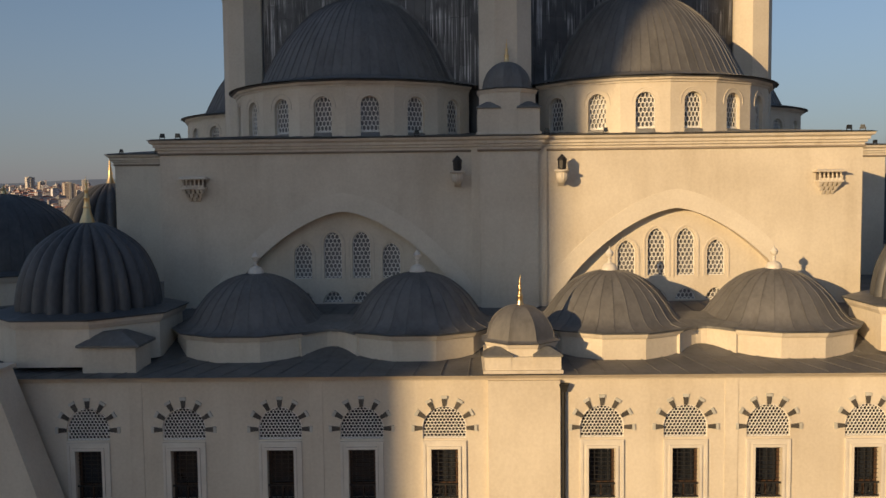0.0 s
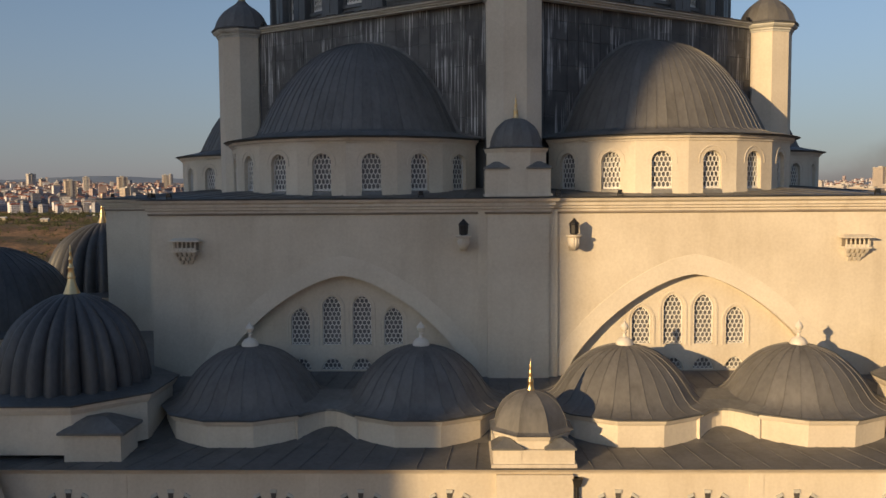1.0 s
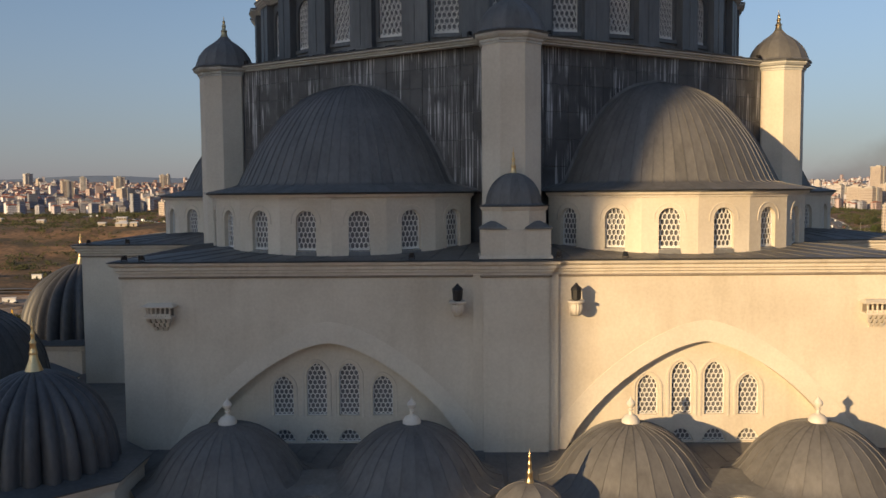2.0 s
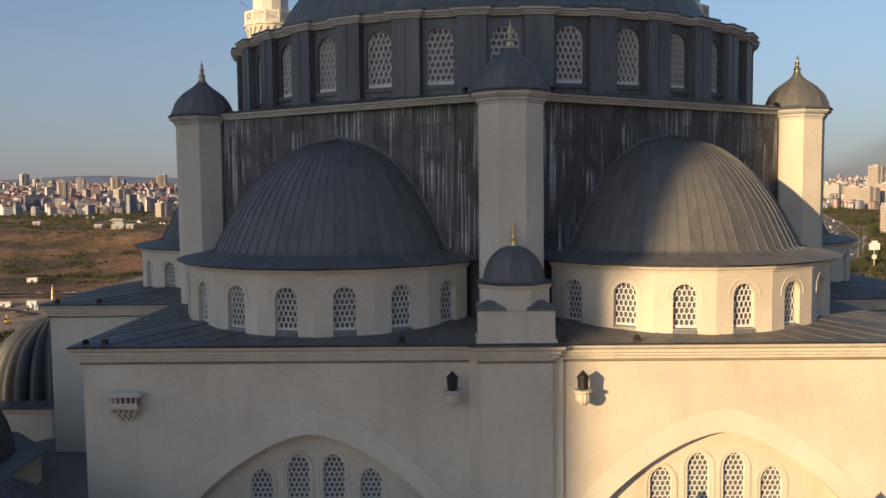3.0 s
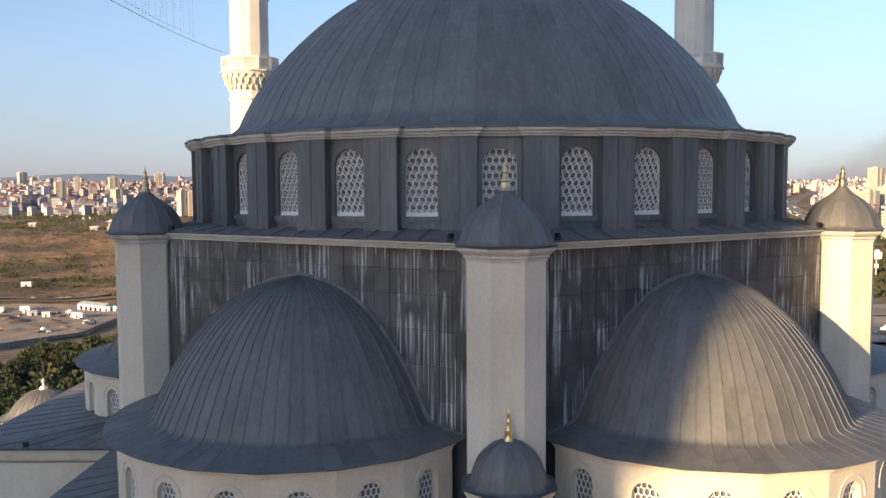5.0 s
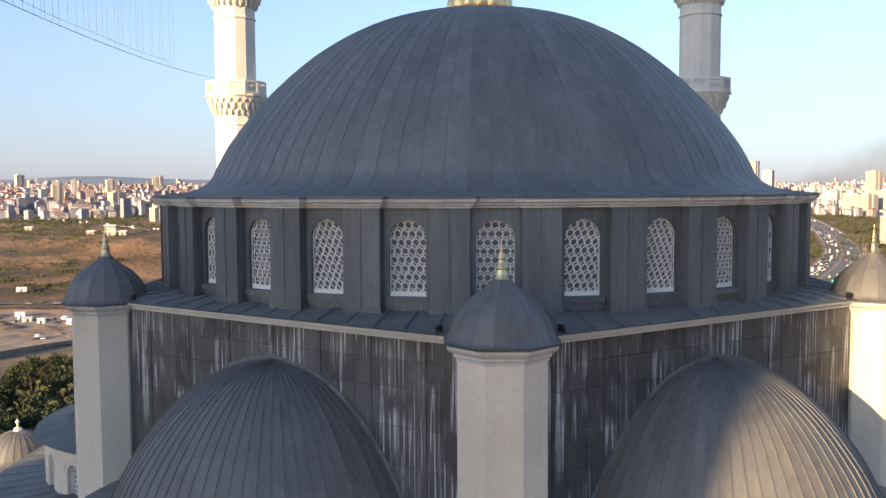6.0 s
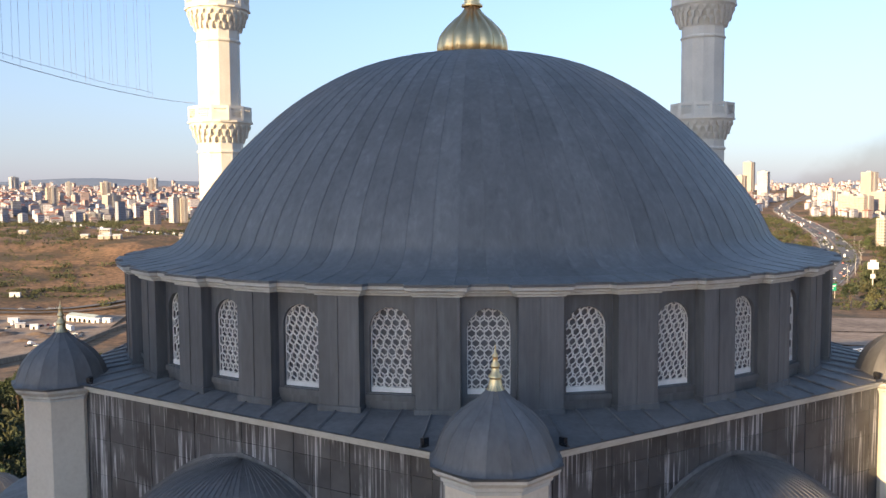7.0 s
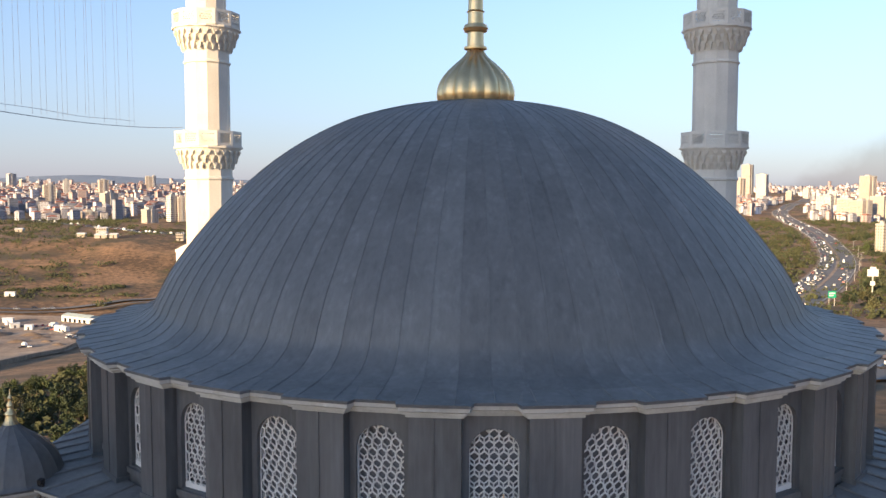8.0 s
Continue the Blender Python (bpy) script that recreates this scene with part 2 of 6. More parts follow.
def opening(w, h, kind="round", x=0.0, z=0.0, n=10):
    """The outline of an arched or straight opening: width, height to the crown, foot at (x, z)."""
    a = w / 2
    if kind == "rect":
        return [(x - a, z), (x - a, z + h), (x + a, z + h), (x + a, z)]
    rise = a if kind == "round" else (a * 1.15 if kind == "point" else h)
    pts = [(x - a, z)]
    for i in range(2 * n + 1):
        u = -1 + i / n
        if kind == "point":
            c = rise * (1 - abs(u) ** 1.7) ** 0.62
            px = u
        else:
            px = -math.cos(math.pi * i / (2 * n))
            c = rise * math.sin(math.pi * i / (2 * n))
        pts.append((x + a * px, z + h - rise + c))
    pts.append((x + a, z))
    out = []
    for p in pts:
        if not out or abs(p[0] - out[-1][0]) + abs(p[1] - out[-1][1]) > 1e-5:
            out.append(p)
    return out


def inside(poly, x, z):
    hit = False
    for (xa, za), (xb, zb) in zip(poly, poly[1:] + poly[:1]):
        if (za > z) != (zb > z) and x < (xb - xa) * (z - za) / (zb - za) + xa:
            hit = not hit
    return hit


def bar(g, p, q, w, y0, y1):
    d = Vector((q[0] - p[0], q[1] - p[1]))
    if d.length < 1e-4:
        return
    s = Vector((-d.y, d.x)).normalized() * w / 2
    c = [(p[0] + s.x, p[1] + s.y), (q[0] + s.x, q[1] + s.y), (q[0] - s.x, q[1] - s.y), (p[0] - s.x, p[1] - s.y)]
    g.frustum([(x, y0, z) for x, z in c], [(x, y1, z) for x, z in c])


def lattice(outline, pitch, width, rim, y0=0.0, y1=0.06, tall=1.0, shift=0.0):
    """A honeycomb lattice that fills an outline, with a rim."""
    g = Geo()
    x0, x1 = min(p[0] for p in outline), max(p[0] for p in outline)
    z0, z1 = min(p[1] for p in outline), max(p[1] for p in outline)
    r = pitch / math.sqrt(3)
    rows, cols = int((z1 - z0) / (1.5 * r * tall)) + 2, int((x1 - x0) / pitch) + 2
    mid = (x0 + x1) / 2
    for j in range(rows):
        for i in range(-cols, cols):
            cx, cz = mid + (i + 0.5 * (j % 2)) * pitch, z0 + (j * 1.5 + shift) * r * tall
            hexa = [(cx + r * math.sin(math.pi * k / 3), cz + r * tall * math.cos(math.pi * k / 3)) for k in range(4)]
            for p, q in zip(hexa, hexa[1:]):
                if inside(outline, *p) and inside(outline, *q):
                    bar(g, p, q, width, y0, y1)
                elif inside(outline, *p) or inside(outline, *q):
                    a, b = (p, q) if inside(outline, *p) else (q, p)
                    for k in range(5):
                        c = ((a[0] + b[0]) / 2, (a[1] + b[1]) / 2)
                        a, b = (c, b) if inside(outline, *c) else (a, c)
                    bar(g, p if inside(outline, *p) else q, a, width, y0, y1)
    for p, q in zip(outline, outline[1:] + outline[:1]):
        bar(g, p, q, rim, y0 - 0.01, y1 + 0.01)
    return g


def pane(outline, y):
    return Geo().slab(outline, [], y, y + 0.03)


def hood(outline, w, y0, y1):
    """A raised band round an arched opening, open at its foot."""
    g = Geo()
    mid = sum(p[0] for p in outline) / len(outline)
    low = min(p[1] for p in outline)
    out = []
    for i, p in enumerate(outline):
        a, b = Vector(outline[max(i - 1, 0)]), Vector(outline[min(i + 1, len(outline) - 1)])
        d = (b - a).normalized()
        nrm = Vector((-d.y, d.x))
        out.append((p[0] + nrm.x * w, max(low, p[1] + nrm.y * w)))
    for i in range(len(outline) - 1):
        c = [outline[i], outline[i + 1], out[i + 1], out[i]]
        g.frustum([(x, y0, z) for x, z in c], [(x, y1, z) for x, z in c])
    return g


def gore(profile, n, rib=0.045, proud=0.05, steps=1):
    """One strip of a sheet dome, with its standing seam."""
    g, a = Geo(), math.pi / n
    k = 4 + steps
    vs = []
    for r, z in profile:
        r = max(r, 0.02)
        e = min(rib / r, a * 0.6)
        for s in range(steps + 1):
            t = -a + (2 * a - e) * s / steps
            vs.append((r * math.cos(t), r * math.sin(t), z))
        up = proud
        for t, h in ((a - e, up), (a, up), (a, 0)):
            vs.append(((r + h * 0.8) * math.cos(t), (r + h * 0.8) * math.sin(t), z + h * 0.6))
    fs = []
    for j in range(len(profile) - 1):
        fs += [(j * k + i, j * k + i + 1, (j + 1) * k + i + 1, (j + 1) * k + i) for i in range(k - 1)]
    return g.add(vs, fs)


def smooth_profile(pts, n):
    """A rounder profile through the given (r, z), by Catmull-Rom."""
    out = []
    for i in range(len(pts) - 1):
        p0, p1, p2, p3 = (Vector(pts[max(0, min(len(pts) - 1, i + k))]) for k in (-1, 0, 1, 2))
        for s in range(n):
            t = s / n
            out.append(tuple(0.5 * (2 * p1 + (p2 - p0) * t + (2 * p0 - 5 * p1 + 4 * p2 - p3) * t * t + (3 * p1 - p0 - 3 * p2 + p3) * t ** 3)))
    return out + [tuple(pts[-1])]


def finial(profile, mat, parent, name="finial", n=12, label="", m=None, lobes=0, depth=0.0):
    return part(name, Geo().lathe(profile, n, lobes=lobes, depth=depth), mat, parent, label, m, smooth=40)


def alem(base, h, r):
    """The profile of a turned finial: balls and necks up to a spike."""
    return [(r * a, base + h * b) for a, b in ((1, 0), (1.08, 0.03), (0.85, 0.1), (0.68, 0.26), (0.82, 0.3), (0.78, 0.34), (0.5, 0.39), (0.42, 0.5), (0.56, 0.54), (0.52, 0.58), (0.34, 0.63), (0.28, 0.72), (0.36, 0.75), (0.3, 0.79), (0.12, 0.84), (0.05, 1.0), (0.0, 1.0))]

# ---- the mosque: main dome on its drum ----
DOME = smooth_profile([(13.7, 33.245), (13.3, 33.33), (12.85, 33.45), (12.3, 33.85), (12.0, 34.45), (11.35, 35.55), (9.85, 37.38), (7.8, 39.22), (5.6, 40.52), (3.5, 41.2), (1.2, 41.56), (0.3, 41.6)], 4)
main_dome = thing("main_dome", "great central dome clad in grey lead strips with standing seams", "dome")
gore_mesh = gore(DOME, 96, 0.065, 0.015).mesh("lead_sheet", 40)
for i in range(96):
    part("lead_sheet", gore_mesh, LEAD, main_dome, m=pose(0, 0, 0, 0, 0, 360 * (i + 0.5) / 96))
fin = thing("dome_finial", "gilded finial with a fluted bulb on the dome's crown", "finial", m=pose(0, 0, 41.5))
finial(smooth_profile([(1.5, 0.0), (1.57, 0.33), (1.47, 0.76), (1.2, 1.16), (0.84, 1.52), (0.54, 1.78), (0.38, 1.98), (0.33, 2.1)], 4), GOLD, fin, "bulb", 120, "fluted gilded bulb", lobes=14, depth=0.1)
finial([(0.38, 2.1), (0.46, 2.12), (0.46, 2.2), (0.34, 2.24), (0.32, 2.75), (0.44, 2.8), (0.5, 2.92), (0.44, 3.06), (0.32, 3.1), (0.3, 3.55), (0.36, 3.57), (0.3, 3.62), (0.28, 4.4), (0.0, 4.4)], GOLD, fin, "stem", 24)
finial(alem(4.4, 3.2, 0.55), GOLD, fin, "spike", 24)

drum = thing("dome_drum", "lead-clad drum with thirty-two arched lattice windows between pilasters", "drum")
W_OUT = opening(1.2, 2.42, "round", 0, 30.0)
bay_mesh = Geo().slab([(-0.83, 29.2), (-0.83, 32.8), (0.83, 32.8), (0.83, 29.2)], [W_OUT], 0, 0.42).mesh("bay")
grille = lattice(W_OUT, 0.235, 0.04, 0.035, 0.14, 0.165, 1.35)
inner = lattice(W_OUT, 0.235, 0.034, 0.02, 0.24, 0.26, 1.35, 0.5)
grille.add(inner.v, inner.f)
grille.box(-0.6, 0.6, 0.12, 0.24, 30.0, 30.14)
grille_mesh = grille.mesh("lattice")
pane_mesh = pane(W_OUT, 0.34).mesh("pane")
sill_mesh = Geo().box(-0.72, 0.72, -0.1, 0.05, 29.8, 29.97).mesh("sill")
pil_mesh = Geo().box(-0.62, 0.62, -0.02, 0.9, 29.1, 32.8).box(-0.66, 0.66, -0.06, 0.5, 29.1, 29.66).box(-0.045, -0.015, -0.045, -0.018, 29.66, 32.74).mesh("pilaster")
STEPS = [(-0.1, 32.78), (0.05, 32.78), (0.05, 32.84), (0.14, 32.87), (0.14, 32.92), (0.24, 32.97), (0.24, 33.06), (-0.1, 33.06)]
edge = []
for i in range(32):
    for s, r in ((-0.5, 14.2), (-0.25, 14.2), (-0.225, 14.46), (0.225, 14.46), (0.25, 14.2)):
        a = -math.pi / 2 + 2 * math.pi * (i + 0.5 + s) / 32
        if s > -0.5:
            edge.append((r * math.cos(a), r * math.sin(a)))
part("cornice", Geo().sweep(STEPS, edge), GREY_TRIM, drum, "stepped cornice of pale stone breaking forward over the pilasters")
# the eave sheets, cut to follow the cornice in and out, with the dome's seams running on over them
eave_low, eave_high = [], []
for i, p in enumerate(edge):
    p, q, r = Vector(p), Vector(edge[i - 1]), Vector(edge[(i + 1) % len(edge)])
    na, nb = (p - q).normalized(), (r - p).normalized()
    na, nb = Vector((na.y, -na.x)), Vector((nb.y, -nb.x))
    o = p + (na + nb) / max(0.2, 1 + na.dot(nb)) * 0.28
    eave_low.append((o.x, o.y))
    eave_high.append(tuple(p.normalized() * 13.5))
ne = len(edge)
ring_of = lambda pts, z: [(x, y, z) for x, y in pts]
hoop = lambda n: [(k * ne + i, k * ne + (i + 1) % ne, (k + 1) * ne + (i + 1) % ne, (k + 1) * ne + i) for k in range(n) for i in range(ne)]
part("drip_edge", Geo().add(ring_of(edge, 33.064) + ring_of(eave_low, 33.068) + ring_of(eave_low, 33.14), hoop(2)), LEAD_DARK, drum, "dark turned-down edge of the lead eave")
eave = Geo().add(ring_of(eave_low, 33.141) + ring_of(eave_high, 33.268), hoop(1))
for i in range(96):
    a = 2 * math.pi * i / 96
    turn = ((a + math.pi / 2) / (2 * math.pi) * 32 - 0.5) % 1.0
    r = (14.46 if turn < 0.24 or turn > 0.76 else 14.2) + 0.26
    eave.tube([(13.65 * math.cos(a), 13.65 * math.sin(a), 33.258), (r * math.cos(a), r * math.sin(a), 33.145)], 0.018, 4)
part("eave_sheet", eave, LEAD, drum, "lead eave stepping in and out with the cornice")
for i in range(32):
    w = pose(0, 0, 0, 0, 0, 360 * i / 32) @ pose(0, -14.05, 0)
    part("bay", bay_mesh, LEAD_DARK, drum, m=w)
    win = part("window", grille_mesh, GRILLE, drum, "white honeycomb lattice in an arched window", m=w)
    part("pane", pane_mesh, SHADED_PANE, win)
    part("sill", sill_mesh, LEAD_DARK, drum, m=w)
    part("pilaster", pil_mesh, LEAD_DARK, drum, m=pose(0, 0, 0, 0, 0, 360 * (i + 0.5) / 32) @ pose(0, -14.4, 0))

# ---- hexagonal base with its lead-clad walls ----
HEX = [(16.72 * math.cos(radians(-90 + 60 * i)), 16.72 * math.sin(radians(-90 + 60 * i))) for i in range(6)]
HEX[0], HEX[3] = (0.0, -17.4), (0.0, 17.4)
REG = [(16.72 * math.cos(radians(-90 + 60 * i)), 16.72 * math.sin(radians(-90 + 60 * i))) for i in range(6)]
hexa = thing("hexagonal_base", "six-sided base of the dome, clad in streaked dark lead", "base")
part("core", Geo().prism([(x * 0.985, y * 0.985) for x, y in REG], 20.0, 29.1), LEAD_DARK, hexa)
part("eave_moulding", Geo().sweep([(-0.3, 29.0), (0.08, 29.0), (0.08, 29.06), (0.17, 29.1), (0.17, 29.15), (0.3, 29.19), (0.3, 29.26), (-0.3, 29.26)], HEX), GREY_TRIM, hexa, "pale stone eave moulding")
part("eave_edge", Geo().sweep([(-0.5, 29.264), (0.34, 29.264), (0.36, 29.3), (-0.5, 29.37)], HEX), LEAD_DARK, hexa)
skirt = Geo()
ring = []
for i in range(6):
    a, b = Vector(HEX[i]), Vector(HEX[(i + 1) % 6])
    ring += [a + (b - a) * k / 16 for k in range(16)]
n = len(ring)
low = [(*(p * 1.02), 29.305) for p in ring]
high = [(*(p.normalized() * 14.15), 29.56) for p in ring]
skirt.add(low + high, [(i, (i + 1) % n, n + (i + 1) % n, n + i) for i in range(n)])
for i in range(n):
    skirt.tube([Vector(low[i]) + Vector((0, 0, 0.02)), Vector(high[i]) + Vector((0, 0, 0.02))], 0.035, 4)
part("skirt_roof", skirt, LEAD_OLD, hexa, "sloping lead roof round the drum")

HALF = smooth_profile([(7.0, 22.74), (6.3, 22.89), (5.64, 23.03), (5.42, 23.13), (5.28, 23.4), (5.0, 23.95), (4.45, 24.95), (3.45, 26.22), (2.3, 27.15), (1.2, 27.6), (0.15, 27.8)], 3)


def half_r(z):
    zs = [p[1] for p in HALF]
    return float(np.interp(z, zs, [p[0] for p in HALF])) if z < zs[-1] else 0.0


STREAK = bpy.data.materials.new("streaked lead cladding")
STREAK.use_nodes = True
sn, sl = STREAK.node_tree.nodes, STREAK.node_tree.links
tc = sn.new("ShaderNodeTexCoord")
info = sn.new("ShaderNodeObjectInfo")


def streak_noise(scale, stretch, detail, lo, hi):
    mp = sn.new("ShaderNodeMapping")
    mp.inputs["Scale"].default_value = stretch
    nz = sn.new("ShaderNodeTexNoise")
    nz.inputs["Scale"].default_value, nz.inputs["Detail"].default_value = scale, detail
    mr = sn.new("ShaderNodeMapRange")
    mr.inputs["From Min"].default_value, mr.inputs["From Max"].default_value = lo, hi
    sl.new(tc.outputs["Object"], mp.inputs["Vector"])
    sl.new(mp.outputs["Vector"], nz.inputs["Vector"])
    sl.new(nz.outputs["Fac"], mr.inputs["Value"])
    return mr.outputs["Result"]


runs, where, cloud = streak_noise(1.0, (12.0, 12.0, 0.24), 5, 0.52, 0.64), streak_noise(1.0, (1.2, 1.2, 0.55), 5, 0.45, 0.58), streak_noise(0.8, (1, 1, 1), 5, 0.3, 0.7)
mul = sn.new("ShaderNodeMath")
mul.operation = "MULTIPLY"
sl.new(runs, mul.inputs[0])
sl.new(where, mul.inputs[1])
mul2 = sn.new("ShaderNodeMath")
mul2.operation = "MULTIPLY"
mul2.inputs[1].default_value = 0.9
sl.new(mul.outputs[0], mul2.inputs[0])
base = sn.new("ShaderNodeMix")
base.data_type = "RGBA"
base.inputs["A"].default_value, base.inputs["B"].default_value = (0.043, 0.044, 0.047, 1), (0.104, 0.106, 0.109, 1)
sl.new(cloud, base.inputs["Factor"])
pale = sn.new("ShaderNodeMix")
pale.data_type = "RGBA"
pale.inputs["B"].default_value = (0.52, 0.53, 0.54, 1)
sl.new(mul2.outputs[0], pale.inputs["Factor"])
sl.new(base.outputs["Result"], pale.inputs["A"])
hv, mrv = sn.new("ShaderNodeHueSaturation"), sn.new("ShaderNodeMapRange")
mrv.inputs["To Min"].default_value, mrv.inputs["To Max"].default_value = 0.8, 1.2
sl.new(info.outputs["Random"], mrv.inputs["Value"])
sl.new(mrv.outputs["Result"], hv.inputs["Value"])
sl.new(pale.outputs["Result"], hv.inputs["Color"])
sl.new(hv.outputs["Color"], sn["Principled BSDF"].inputs["Base Color"])
sn["Principled BSDF"].inputs["Roughness"].default_value = 0.5
sn["Principled BSDF"].inputs["Metallic"].default_value = 0.15

# two clad walls in view, sheet by sheet; the other four stay plain
APO = 16.72 * math.cos(math.pi / 6)
for turn in (-30, 30):
    wall = pose(0, 0, 0, 0, 0, turn)
    for row, (z0, z1) in enumerate(((22.6, 23.8), (23.8, 25.0), (25.0, 26.2), (26.2, 27.4), (27.4, 28.25), (28.25, 29.02))):
        for c in range(-13, 13):
            x0 = c * 0.66
            x1 = x0 + 0.645
            far = max(abs(x0), abs(x1))
            if far > 8.0 or far < half_r(z1) - 0.25:
                continue
            g = Geo().box(x0, x1, -14.5 - 0.008 * ((c * 7 + row * 3) % 3), -14.3, z0 + 0.012, z1)
            part("lead_panel", g, STREAK, hexa, m=wall)

# ---- half domes round the base ----
half = thing("half_dome", "lead-clad half dome on a drum of arched lattice windows", "half dome", "half domes round the base", m=pose(0, 0, 0))
STEP = 19.3
FAC_R = 6.52
hw_out = opening(0.86, 1.66, "round", 0, 20.35)
fw = FAC_R * math.tan(radians(STEP / 2)) + 0.004
facet_mesh = Geo().slab([(-fw, 19.9), (-fw, 22.5), (fw, 22.5), (fw, 19.9)], [hw_out], 0, 0.4).mesh("wall_panel")
hood_mesh = hood(opening(1.2, 0.72, "round", 0, 21.47), 0.04, -0.025, 0.02).mesh("arch_moulding")
hgrille_mesh = lattice(hw_out, 0.18, 0.042, 0.04, 0.19, 0.22, 1.4).box(-0.4, 0.4, 0.17, 0.24, 20.36, 20.45).mesh("lattice")
hpane_mesh = pane(hw_out, 0.3).mesh("pane")
hsill_mesh = Geo().frustum([(-0.46, -0.1, 19.95), (0.46, -0.1, 19.95), (0.46, 0.16, 19.95), (-0.46, 0.16, 19.95)], [(-0.43, -0.02, 20.34), (0.43, -0.02, 20.34), (0.43, 0.16, 20.38), (-0.43, 0.16, 20.38)]).mesh("sill")
for k in range(-4, 5):
    w = pose(0, 0, 0, 0, 0, STEP * k) @ pose(0, -FAC_R, 0)
    part("wall_panel", facet_mesh, STONE, half, m=w)
    part("arch_moulding", hood_mesh, TRIM, half, m=w)
    win = part("window", hgrille_mesh, GRILLE, half, "white honeycomb lattice window", m=w)
    part("pane", hpane_mesh, SHADED_PANE, win)
    part("sill", hsill_mesh, LEAD, half, m=w)
FR = FAC_R / math.cos(radians(STEP / 2))
arc = [(FR * math.cos(radians(-90 + STEP * (k + 0.5))), FR * math.sin(radians(-90 + STEP * (k + 0.5)))) for k in range(-5, 5)]
part("cornice", Geo().sweep([(-0.3, 22.44), (0.05, 22.44), (0.07, 22.52), (0.16, 22.56), (0.2, 22.66), (-0.3, 22.66)], arc, False), TRIM, half)
part("drip_edge", Geo().sweep([(-0.5, 22.664), (0.28, 22.664), (0.3, 22.72), (-0.5, 22.85)], arc, False), LEAD_DARK, half)
hg = gore(HALF[6:], 72, 0.045, 0.027).mesh("lead_sheet", 40)
sg = gore(HALF[:7], 72, 0.05, 0.008).mesh("skirt_sheet", 40)
for i in range(36):
    m = pose(0, 0, 0, 0, 0, -180 + 5 * (i + 0.5))
    part("lead_sheet", hg, LEAD_OLD, half, m=m)
    part("skirt_sheet", sg, LEAD_OLD, half, m=m)
flash = Geo()
low, high = [], []
for i in range(41):
    a = -1 + i / 20
    z = 22.8 + 5.0 * (1 - abs(a))
    r = half_r(z) * (1 if a > 0 else -1)
    low.append((r, z))
    high.append((r * 1.01 + 0.12 * a, z + 0.12 * (1 - abs(a)) + 0.03))
outline = low + high[::-1]
flash.slab(outline, [], -0.01, 0.2)
FLASH = material("pale oxidised flashing", (0.09, 0.095, 0.10), (0.22, 0.225, 0.23), 0.6, 0.1, scale=2, fine=9, stretch=(1, 1, 0.4))
part("flashing", flash, FLASH, half, "pale lead flashing along the wall", m=pose(0, -0.05, 0))
half.matrix_basis = pose(0, 0, 0, 0, 0, 30) @ pose(0, -APO, 0)
copy_thing(half, pose(0, 0, 0, 0, 0, -30) @ pose(0, -APO, 0))
for turn in (90, -90):
    copy_thing(half, pose(0, 0, 0, 0, 0, turn) @ pose(0, -APO + 0.6, -0.15))


# ---- octagonal turrets at the corners of the base ----
def sheet_cap(parent, profile, n, rib=0.04, turn=0.0, mat=LEAD, steps=1):
    me = gore(profile, n, rib, rib, steps).mesh("lead_sheet", 30)
    for i in range(n):
        part("lead_sheet", me, mat, parent, m=pose(0, 0, 0, 0, 0, turn + 360 * i / n))


turret = thing("corner_turret", "octagonal stone turret with a small lead dome and gilded spike", "turret", "turrets at the corners of the base", m=pose(0, 0, 0))
oct_a = ngon(8, 1.22)
part("shaft", Geo().prism(oct_a, 19.8, 28.7), STONE, turret)
part("cornice", Geo().sweep([(-0.3, 28.66), (0.04, 28.66), (0.04, 28.74), (0.1, 28.78), (0.1, 28.86), (0.2, 28.91), (0.28, 29.0), (0.28, 29.08), (-0.3, 29.08)], oct_a), GREY_TRIM, turret)
part("drip_edge", Geo().sweep([(-0.4, 29.084), (0.33, 29.084), (0.35, 29.15), (-0.4, 29.24)], oct_a), LEAD_DARK, turret)
cap = smooth_profile([(1.62, 29.16), (1.5, 29.25), (1.42, 29.47), (1.27, 29.82), (1.03, 30.13), (0.73, 30.38), (0.43, 30.59), (0.23, 30.79), (0.12, 31.0)], 3)
sheet_cap(turret, cap, 16, 0.009, mat=LEAD_OLD)
finial(alem(30.78, 1.1, 0.21), GOLD, turret)
turret.matrix_basis = pose(0, -17.15, 0.1)
for a in (-30, 210):
    copy_thing(turret, pose(16.72 * math.cos(radians(a)), 16.72 * math.sin(radians(a)), 0.1, 0, 0, a + 90))

# ---- upper walls ----
PLAN = [(-15.7, -19.83), (15.7, -19.83), (15.7, -8.3), (22.5, -8.3), (22.5, 8.3), (15.7, 8.3), (15.7, 19.8), (-15.7, 19.8), (-15.7, 8.3), (-22.5, 8.3), (-22.5, -8.3), (-15.7, -8.3)]


def big_arch(half_span, rise, foot, x, n=14):
    """A low pointed arch: its outline from foot to foot."""
    pts = [(x - half_span, foot - 2.0)]
    for i in range(2 * n + 1):
        u = -1 + i / n
        pts.append((x + half_span * u, foot + rise * (1 - abs(u) ** 1.55) ** 0.78))
    pts.append((x + half_span, foot - 2.0))
    return pts


